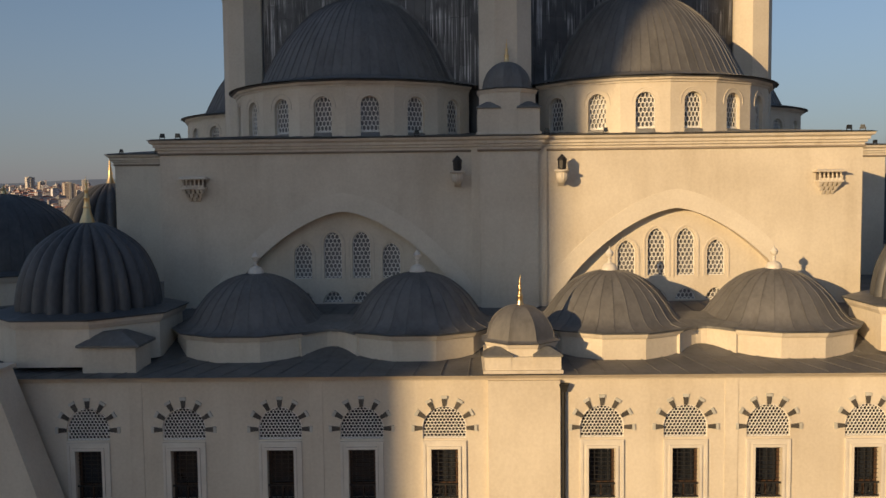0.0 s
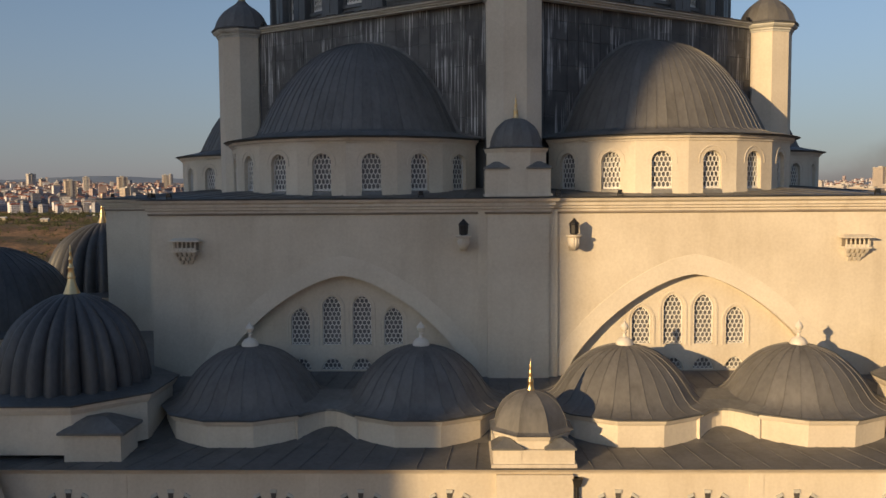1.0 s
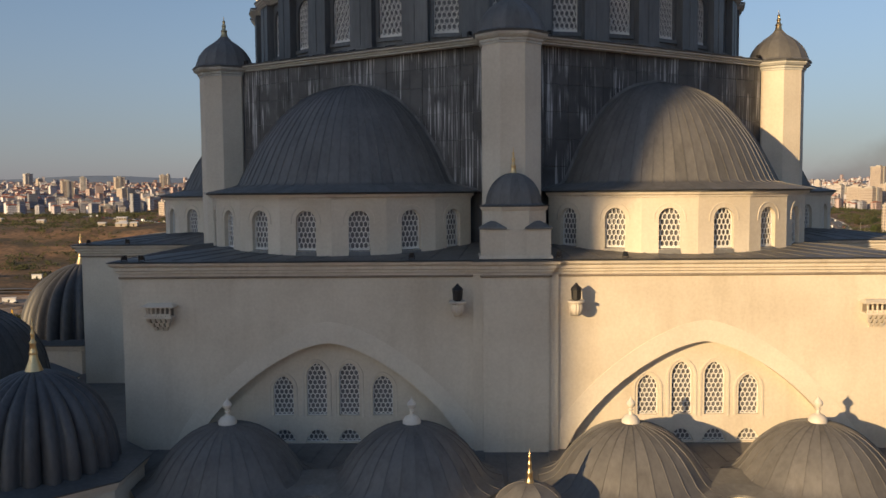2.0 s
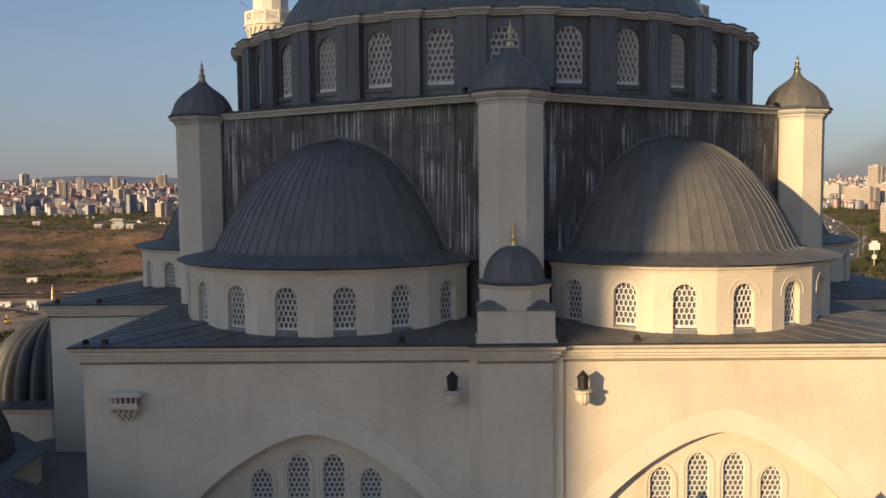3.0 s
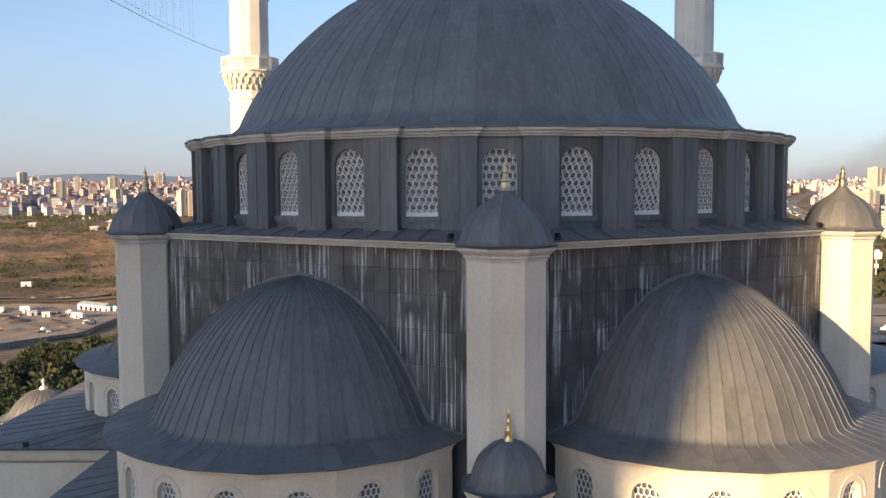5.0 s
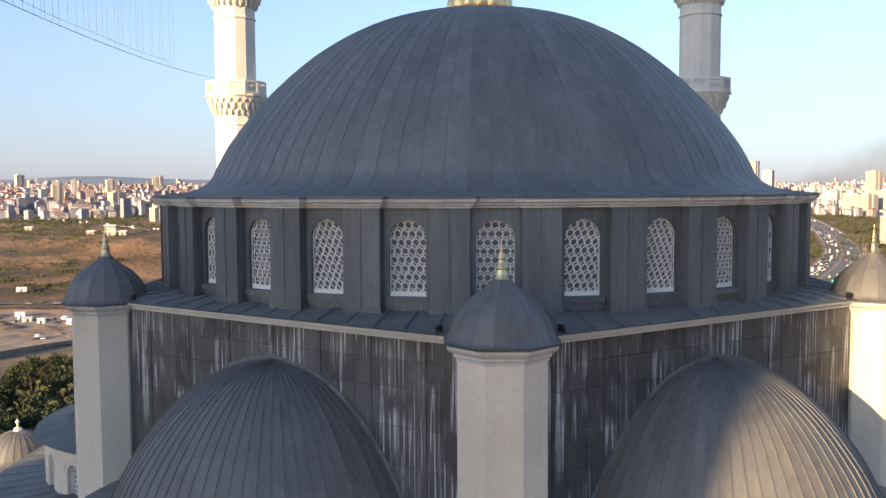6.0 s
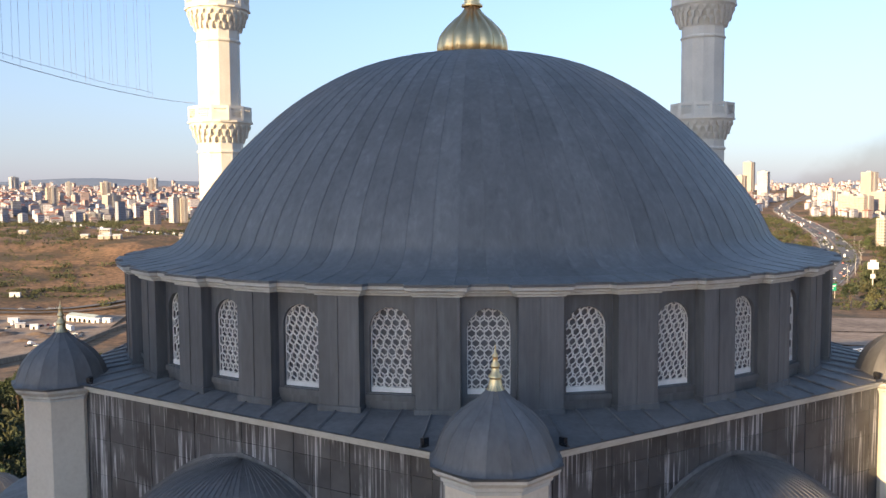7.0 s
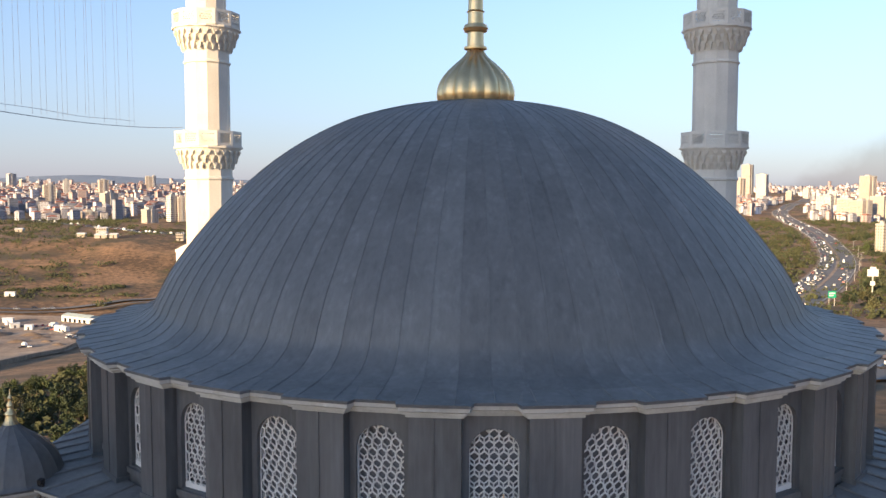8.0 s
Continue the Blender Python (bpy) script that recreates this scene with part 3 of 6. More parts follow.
upper = tagged(thing("wall_south", "tall limewashed stone wall with two great blind arches", "wall", kind="structure"))
arches = [big_arch(5.5, 4.35, 12.4, s * 7.5) for s in (-1, 1)]
part("wall_face", Geo().slab([(-15.7, 10.0), (-15.7, 19.5), (15.7, 19.5), (15.7, 10.0)], arches, -19.83, -19.0), STONE, upper)
for s, arch in zip((-1, 1), arches):
    ring = arch[1:-1]
    band = Geo()
    outer = big_arch(6.35, 5.2, 12.4, s * 7.5)[1:-1]
    for i in range(len(ring) - 1):
        c = [ring[i], ring[i + 1], outer[i + 1], outer[i]]
        band.frustum([(x, -19.852, z) for x, z in c], [(x, -19.8, z) for x, z in c])
    part("archivolt", band, BAND, upper, "flat raised band round the blind arch")
    holes, small = [], []
    for dx, h in ((-2.03, 1.62), (-0.66, 2.15), (0.66, 2.15), (2.03, 1.62)):
        holes.append(opening(0.82, h, "point", s * 7.4 + dx, 13.66))
    for dx in (-2.03, -0.66, 0.66, 2.03):
        holes.append(opening(0.95, 0.55, "point", s * 7.4 + dx, 12.55))
    tymp = [(x, max(z, 10.2)) for x, z in big_arch(5.6, 4.45, 12.4, s * 7.5)]
    part("tympanum", Geo().slab(tymp, holes, -19.3, -18.95), STONE, upper)
    for h in holes:
        tall = max(p[1] for p in h) - min(p[1] for p in h) > 1
        win = part("window", lattice(h, 0.185, 0.045, 0.06, -19.16, -19.13, 1.2), GRILLE, upper, "white honeycomb lattice window")
        part("pane", pane(h, -19.07), SHADED_PANE, win)
        if tall:
            x, w, top = sum(p[0] for p in h) / len(h), 1.1, max(p[1] for p in h)
            part("window_surround", hood(opening(1.04, top - 13.6 + 0.1, "point", x, 13.6), 0.07, -19.335, -19.29), TRIM, upper)
part("wall_return", Geo().box(-15.7, -15.1, -19.0, -8.0, 10, 19.5).box(15.1, 15.7, -19.0, -8.0, 10, 19.5), STONE, upper)
part("pilaster", Geo().box(-1.3, 1.3, -20.08, -19.8, 10.0, 19.46).box(-1.68, -1.302, -19.95, -19.8, 10, 19.46).box(1.302, 1.68, -19.95, -19.8, 10, 19.46), STONE, upper)
wing = tagged(thing("wall_wings", "limewashed stone side wings of the prayer hall", "wall", kind="structure"))
for s in (-1, 1):
    part("wing_wall", Geo().box(min(s * 15.2, s * 22.5), max(s * 15.2, s * 22.5), -8.3, 8.3, 0, 19.5), STONE, wing)
part("rear_wall", Geo().box(-15.69, 15.69, -7.9, 19.8, 0, 19.5), STONE, wing)
WORN_SHADED = material("weathered and shaded stone", (0.20, 0.17, 0.14), (0.36, 0.31, 0.25), 0.9, scale=0.7, fine=12)
crn = tagged(thing("cornice", "stepped stone cornice along the top of the upper walls", "cornice", kind="structure"))
CORN = [(-0.3, 19.46), (0.06, 19.46), (0.06, 19.55), (0.15, 19.59), (0.15, 19.67), (0.23, 19.71), (0.23, 19.82), (0.36, 19.9), (0.4, 20.0), (-0.3, 20.0)]
front = [(-1.32, -19.83), (-1.32, -20.1), (1.32, -20.1), (1.32, -19.83)]
part("moulding", Geo().sweep(CORN, [PLAN[0]] + front + PLAN[1:]), TRIM, crn)
part("string_course", Geo().sweep([(-0.2, 19.36), (0.05, 19.36), (0.09, 19.4), (0.09, 19.45), (-0.2, 19.456)], [PLAN[0]] + front + PLAN[1:]), WORN_SHADED, crn, "weathered darker string course")
part("drip_edge", Geo().sweep([(-0.5, 20.004), (0.42, 20.004), (0.435, 20.03), (-0.5, 20.1)], [PLAN[0]] + front + PLAN[1:]), LEAD_DARK, crn)


def hip(g, base_pts, top_pts, seams, z0, z1):
    """A hipped sheet roof with seams running up its slopes."""
    n = len(base_pts)
    low = [Vector((x, y, z0)) for x, y in base_pts]
    high = [Vector((x, y, z1)) for x, y in top_pts]
    g.frustum(low, high)
    for i in range(n):
        a, b, c, d = low[i], low[(i + 1) % n], high[(i + 1) % n], high[i]
        k = int((b - a).length / seams)
        for j in range(1, k):
            t = j / k
            p = a + (b - a) * t
            q = d + (c - d) * t
            p = p.lerp(q, 0.05)
            g.tube([p + Vector((0, 0, 0.01)), q + Vector((0, 0, 0.01))], 0.022, 4)


roof = tagged(thing("roof_upper", "sloping lead roof over the upper walls, with standing seams", "roof", kind="structure"))
g = Geo()
hip(g, [(-16.1, -20.2), (16.1, -20.2), (16.1, -9), (-16.1, -9)], [(-11, -15), (11, -15), (11, -9), (-11, -9)], 1.15, 20.06, 20.55)
part("front_slope", g, LEAD_OLD, roof)
for s in (-1, 1):
    g = Geo()
    pts = [(s * 15, -8.7), (s * 22.9, -8.7), (s * 22.9, 8.7), (s * 15, 8.7)]
    top = [(s * 15, -5.5), (s * 16.5, -5.5), (s * 16.5, 5.5), (s * 15, 5.5)]
    hip(g, pts, top, 1.15, 20.06, 20.6)
    part("wing_slope", g, LEAD_OLD, roof)


# ---- small turrets standing over the middle of the wall and of the porch ----
def gate_turret(y, z, dome_r, dome_h, tip, sides, name_label, h=1.9):
    t = thing("roof_turret", name_label, "turret", m=pose(0, y, z))
    c = h - 0.88 if h > 1.6 else h - 0.42
    part("body", Geo().box(-1.35, 1.35, -1.4, 1.22, 0.0, c - 0.02), STONE, t)
    octo = ngon(8, 1.26)
    part("upper_body", Geo().prism(octo, c - 0.016, h - 0.05), STONE, t)
    part("plinth", Geo().box(-1.44, 1.44, -1.5, 1.3, 0.02, 0.14), TRIM, t)
    for s in (-1, 1):
        x0, x1 = sorted((s * 0.42, s * 1.37))
        part("buttress", Geo().box(x0, x1, -1.42, -0.6, 0.02, c), STONE, t)
        xm = (x0 + x1) / 2
        low = [(x0 - 0.06, -1.5, c + 0.004), (x1 + 0.06, -1.5, c + 0.004), (x1 + 0.06, -0.6, c + 0.004), (x0 - 0.06, -0.6, c + 0.004)]
        lo2 = [(x, yy, c + 0.07) for x, yy, _ in low]
        top = [(xm - 0.1, -1.15, c + 0.32), (xm + 0.1, -1.15, c + 0.32), (xm + 0.1, -0.6, c + 0.32), (xm - 0.1, -0.6, c + 0.32)]
        part("buttress_cap", Geo().frustum(low, lo2).frustum(lo2, top), LEAD, t)
    part("cornice", Geo().sweep([(-0.3, h - 0.16), (0.03, h - 0.16), (0.07, h - 0.09), (0.1, h + 0.0), (-0.3, h + 0.0)], octo), TRIM, t)
    part("drip_edge", Geo().sweep([(-0.5, h + 0.004), (0.13, h + 0.004), (0.15, h + 0.04), (-0.5, h + 0.1)], octo), LEAD_DARK, t)
    pr = smooth_profile([(dome_r * 1.2, h + 0.04), (dome_r * 1.03, h + 0.12), (dome_r * 0.97, h + 0.05 + dome_h * 0.3), (dome_r * 0.78, h + 0.05 + dome_h * 0.65), (dome_r * 0.42, h + 0.05 + dome_h * 0.92), (0.08, h + 0.05 + dome_h)], 3)
    sheet_cap(t, pr, sides, 0.012, mat=LEAD_OLD)
    finial(alem(h + dome_h, tip, 0.14), GOLD, t)
    return t


gate_turret(-18.7, 20.07, 1.12, 1.3, 1.1, 16, "small square turret with a lead dome at the roof's edge", 2.05)
gate_turret(-26.2, 10.97, 1.3, 1.26, 1.15, 8, "small square turret with an eight-sided lead dome over the porch", 1.04)

# ---- lower building: roof, domes and front ----
lower_roof = tagged(thing("roof_lower", "broad lead roof of the porch with slanting seams", "roof", kind="structure"))
g = Geo()
hip(g, [(-32, -27.75), (32, -27.75), (32, 24), (-32, 24)], [(-29.5, -25.2), (29.5, -25.2), (29.5, 21.5), (-29.5, 21.5)], 1.0, 10.95, 11.08)
part("low_slope", g, LEAD_OLD, lower_roof)
g = Geo()
hip(g, [(-29.5, -25.2), (29.5, -25.2), (29.5, 21.5), (-29.5, 21.5)], [(-24, -19.5), (24, -19.5), (24, 16), (-24, 16)], 1.0, 11.06, 12.5)
part("high_slope", g, LEAD_OLD, lower_roof)
part("eave", Geo().sweep([(-0.4, 10.72), (0.05, 10.72), (0.1, 10.8), (0.22, 10.86), (0.3, 10.93), (-0.4, 10.944)], [(-31.8, -27.4), (31.8, -27.4), (31.8, 23.8), (-31.8, 23.8)]), TRIM, lower_roof, "pale stone eave moulding")

small = thing("porch_dome", "low lead dome on a twelve-sided stone drum", "dome", "domes along the porch roof", m=pose(0, 0, 0))
dode = ngon(12, 3.12, radians(0))
part("drum_wall", Geo().prism(dode, 10.6, 12.0), STONE, small)
part("cornice", Geo().sweep([(-0.3, 11.86), (0.05, 11.86), (0.12, 11.96), (0.16, 12.06), (-0.3, 12.06)], dode), TRIM, small)
part("drip_edge", Geo().sweep([(-0.5, 12.064), (0.22, 12.064), (0.25, 12.12), (-0.5, 12.25)], dode), LEAD_DARK, small)
sheet_cap(small, smooth_profile([(3.35, 12.14), (2.96, 12.27), (2.68, 12.5), (2.42, 12.88), (1.98, 13.42), (1.34, 13.92), (0.66, 14.18), (0.1, 14.26)], 3), 28, 0.022, mat=LEAD_OLD)
finial([(0.34, 14.18), (0.33, 14.34), (0.24, 14.48), (0.1, 14.54), (0.07, 14.6)], MARBLE, small, "finial_base", 16, "white domed finial base")
finial([(0.07, 14.56), (0.06, 14.68), (0.11, 14.72), (0.05, 14.76), (0.15, 14.86), (0.17, 14.95), (0.11, 15.05), (0.04, 15.12), (0.0, 15.24)], MARBLE, small, "finial", 12, "small white carved finial")
small.matrix_basis = pose(4.02, -22.51, 0)
for x in (10.84, -4.02, -10.84):
    copy_thing(small, pose(x, -22.51, 0))
for s in (-1, 1):
    saddle = thing("roof_saddle", "low curved stone parapet between two porch domes", "parapet", "parapets between the porch domes")
    x = s * 7.43
    arcpts = [(x - 1.1 + 2.2 * i / 10, -24.9 + 0.95 * math.sin(math.pi * i / 10)) for i in range(11)]
    part("parapet", Geo().sweep([(-0.35, 10.8), (0.0, 10.8), (0.0, 12.0), (-0.35, 12.0)], arcpts, False), STONE, saddle)
    part("coping", Geo().sweep([(-1.6, 12.45), (-1.6, 12.2), (0.14, 12.004), (0.14, 12.1), (-0.4, 12.3)], arcpts, False), LEAD, saddle)


# two more domes on the rear porch
rear = tagged(thing("wall_rear_porch", "stone wall and lead roof of the rear porch", "wall", kind="structure"))
part("wall_face", Geo().box(-39.6, -25.4, 24.2, 28.4, 0, 10.9).box(-39.6, -32.1, 21.4, 24.19, 0, 10.9), STONE, rear)
g = Geo()
hip(g, [(-39.9, 24.1), (-25.2, 24.1), (-25.2, 28.7), (-39.9, 28.7)], [(-38.4, 25.6), (-26.6, 25.6), (-26.6, 27.2), (-38.4, 27.2)], 1.0, 10.94, 11.2)
part("roof_sheet", g, LEAD_OLD, rear)
part("coping", Geo().box(-39.9, -32.05, 21.1, 24.09, 10.904, 11.1), LEAD_OLD, rear)
for x in (-35.8, -29.0):
    copy_thing(small, pose(x, 24.9, 0.3))
saddle = thing("roof_saddle", "low curved stone parapet between two rear porch domes", "parapet", "parapets between the porch domes")
arcpts = [(-33.5 + 2.2 * i / 10, 22.5 + 0.95 * math.sin(math.pi * i / 10)) for i in range(11)]
part("parapet", Geo().sweep([(-0.35, 10.8), (0.0, 10.8), (0.0, 12.3), (-0.35, 12.3)], arcpts, False), STONE, saddle)
part("coping", Geo().sweep([(-1.6, 12.75), (-1.6, 12.5), (0.14, 12.304), (0.14, 12.4), (-0.4, 12.6)], arcpts, False), LEAD_OLD, saddle)


def fluted_dome(x, y, z, r, h, tip, label, base_h=1.8, turn=0.0, lobes=24):
    d = thing("fluted_dome" if lobes else "side_dome", label, "dome", "domes at the sides of the porch", m=pose(x, y, z, 0, 0, turn))
    sq = ngon(8, r * 1.22)
    part("drum_wall", Geo().prism(sq, -base_h, -0.2), STONE, d)
    part("cornice", Geo().sweep([(-0.3, -0.36), (0.06, -0.36), (0.16, -0.2), (0.2, -0.06), (-0.3, -0.06)], sq), TRIM, d)
    part("drip_edge", Geo().sweep([(-0.8, -0.056), (0.26, -0.056), (0.28, 0.0), (-0.9, 0.14)], sq), LEAD_DARK, d)
    pr = smooth_profile([(r * 1.04, 0.05), (r * 1.02, h * 0.18), (r * 0.95, h * 0.42), (r * 0.78, h * 0.68), (r * 0.52, h * 0.86), (r * 0.25, h * 0.97), (0.1, h)], 4)
    if lobes:
        part("fluted_shell", Geo().lathe(pr, 300, lobes=lobes, depth=0.13), LEAD_DARKEST, d, smooth=60)
    else:
        sheet_cap(d, pr, 40, 0.03, mat=LEAD_DARKEST)
    foot = [(0.34, -0.1), (0.26, 0.1), (0.17, 0.36), (0.13, 0.56)] if lobes else [(0.2, -0.1), (0.12, 0.2)]
    finial([(r0, h + z) for r0, z in foot] + alem(h + foot[-1][1], tip - 0.7, 0.15), GOLD, d, label="gilded turned finial on a flared foot")
    return d


for s in (-1, 1):
    lab = "fluted lead dome on an eight-sided stone drum"
    fluted_dome(s * 17.42, -23.6, 13.0, 2.72, 3.52, 2.0, lab)
    fluted_dome(s * 25.5, -1.8, 14.2, 3.45, 4.3, 2.0, lab, 3.2)
    fluted_dome(s * 25.8, -14.5, 13.9, 3.85, 3.85, 1.0, "smooth lead dome on an eight-sided stone drum", 2.6, lobes=0)
    box = thing("roof_block", "low stone block with a hipped lead cap beside the fluted dome", "roof block", "roof blocks", m=pose(s * 15.3, -26.4, 11.0))
    part("body", Geo().box(-1.0, 1.0, -0.6, 0.9, -0.4, 0.95), STONE, box)
    sq = [(-1.18, -0.75), (1.18, -0.75), (1.18, 1.0), (-1.18, 1.0)]
    part("cap", Geo().frustum([(a, b, 0.954) for a, b in sq], [(a, b, 1.04) for a, b in sq]).frustum([(a, b, 1.04) for a, b in sq], [(a * 0.3, b * 0.3, 1.5) for a, b in sq]), LEAD, box)

facade = tagged(thing("wall_front", "limewashed stone front of the porch with a row of tall windows", "wall", kind="structure"))
WX = [s * x for s in (-1, 1) for x in (2.87, 5.9, 8.9, 12.45, 16.0)]
holes = []
for x in WX:
    holes.append(opening(0.98, 1.88, "rect", x, 6.3))
    holes.append(opening(1.58, 1.18, "round", x, 8.56))
part("wall_face", Geo().slab([(-31.8, 0), (-31.8, 10.75), (31.8, 10.75), (31.8, 0)], holes, -27.4, -26.9), STONE, facade)
part("inner_wall", Geo().box(-31.8, 31.8, -26.3, 23.8, 0, 10.9), STONE, facade)
part("pilaster", Geo().box(-1.27, 1.33, -27.62, -27.39, 0, 10.72), STONE, facade)
for x in (-7.55, 7.55, -14.2, 14.2):
    part("pilaster_strip", Geo().box(x - 0.24, x + 0.24, -27.425, -27.39, 0, 10.72), STONE, facade)
lun_out = opening(1.58, 1.18, "round", 0, 0)
lun_mesh = lattice(lun_out, 0.13, 0.027, 0.045, 0.06, 0.1).mesh("lattice")
lun_pane = pane(lun_out, 0.2).mesh("pane")
frame_g = Geo()
for w, d in ((0.10, -0.10), (0.20, -0.05), (0.30, -0.075)):
    o = 0.49 + w
    frame_g.box(-o, -o + 0.098, d, 0.12, -0.12, 1.88 + w).box(o - 0.098, o, d, 0.12, -0.12, 1.88 + w).box(-o + 0.098, o - 0.098, d, 0.12, 1.88 + w - 0.098, 1.88 + w)
frame_g.box(-0.86, 0.86, -0.16, 0.1, -0.3, -0.124)
frame_mesh = frame_g.mesh("window_frame")
bars_g = Geo()
for i in range(1, 4):
    bars_g.box(-0.49 + 0.245 * i - 0.013, -0.49 + 0.245 * i + 0.013, 0.15, 0.175, 0.5, 1.88)
for i in range(1, 9):
    bars_g.box(-0.49, 0.49, 0.146, 0.172, 0.5 + 0.16 * i, 0.5 + 0.16 * i + 0.022)
bars_mesh = bars_g.mesh("iron_bars")
rail_g = Geo().box(-0.49, 0.49, 0.02, 0.07, 0.5, 0.56).box(-0.49, 0.49, 0.02, 0.06, 0.02, 0.07)
for i in range(5):
    x = -0.4 + 0.2 * i
    rail_g.box(x - 0.012, x + 0.012, 0.03, 0.055, 0.06, 0.5)
for i in range(4):
    x = -0.3 + 0.2 * i
    rail_g.tube([(x + 0.07 * math.cos(a * math.pi / 4), 0.045, 0.28 + 0.12 * math.sin(a * math.pi / 4)) for a in range(9)], 0.013, 4)
rail_mesh = rail_g.mesh("railing")
wood_mesh = Geo().box(-0.49, -0.40, 0.24, 0.3, 0, 1.88).box(0.40, 0.49, 0.24, 0.3, 0, 1.88).box(-0.03, 0.03, 0.235, 0.3, 0, 0.52).box(-0.40, 0.40, 0.238, 0.298, 1.78, 1.88).box(-0.40, 0.40, 0.238, 0.298, 0.5, 0.56).mesh("sash")
wpane_mesh = Geo().box(-0.49, 0.49, 0.32, 0.35, 0, 1.88).mesh("pane")
vou = Geo()
c0 = [(-0.06, 0.8), (0.06, 0.8), (0.095, 1.09), (-0.095, 1.09)]
vou.frustum([(x, -0.04, z) for x, z in c0], [(x, 0.1, z) for x, z in c0])
vou_mesh = vou.mesh("voussoir")
fill = Geo()
for k in range(6):
    a0, a1 = radians(4 + 30 * k + 3), radians(4 + 30 * k + 22)
    c = [(r * math.cos(a), r * math.sin(a)) for r, a in ((0.8, a0), (0.84, a0), (0.84, a1), (0.8, a1))]
    fill.frustum([(x, -0.025, z) for x, z in c], [(x, 0.1, z) for x, z in c])
fill_mesh = fill.mesh("arch_ring")
cap_g = Geo()
cc = [(-0.115, 1.094), (0.115, 1.094), (0.115, 1.2), (-0.115, 1.2)]
cap_g.frustum([(x, -0.06, z) for x, z in cc], [(x, 0.1, z) for x, z in cc])
cap_mesh = cap_g.mesh("voussoir_head")
for x in WX:
    win = part("window", frame_mesh, MARBLE, facade, "tall window in a moulded marble frame with iron bars", m=pose(x, -27.4, 6.3))
    part("iron_bars", bars_mesh, IRON, win)
    part("railing", rail_mesh, IRON, win)
    part("sash", wood_mesh, WOOD, win)
    part("pane", wpane_mesh, GLASS, win)
    lun = part("lunette", lun_mesh, GRILLE, facade, "half-round lattice above a window, ringed by dark wedge stones", m=pose(x, -27.4, 8.56))
    part("pane", lun_pane, GLASS, lun)
    part("arch_ring", fill_mesh, MARBLE, lun, m=pose(0, 0, 0.39))
    for k in range(7):
        part("voussoir", vou_mesh, REDSTONE, lun, m=pose(0, 0, 0.39, 0, -90 + 30 * k, 0))
        part("voussoir_head", cap_mesh, GREY_TRIM, lun, m=pose(0, 0, 0.39, 0, -90 + 30 * k, 0))
pipe = thing("downpipe", "dark metal downpipe on the porch front", "downpipe")
part("pipe", Geo().tube([(1.46, -27.52, 0), (1.46, -27.52, 10.6)], 0.07, 10), IRON, pipe, smooth=40)
part("hopper", Geo().frustum([(1.36, -27.62, 10.3), (1.56, -27.62, 10.3), (1.56, -27.42, 10.3), (1.36, -27.42, 10.3)], [(1.28, -27.7, 10.6), (1.64, -27.7, 10.6), (1.64, -27.42, 10.6), (1.28, -27.42, 10.6)]), IRON, pipe)
bt = thing("sloping_buttress", "sloping stone buttress against the porch front", "buttress")
part("coping", Geo().box(-22.1, -18.4, -29.3, -27.7, 11.404, 11.55), TRIM, bt)
part("body", Geo().frustum([(-22, -29.4, 0), (-14.6, -29.4, 0), (-14.6, -27.5, 0), (-22, -27.5, 0)], [(-22, -29.2, 11.4), (-18.5, -29.2, 11.4), (-18.5, -27.8, 11.4), (-22, -27.8, 11.4)]), STONE, bt)

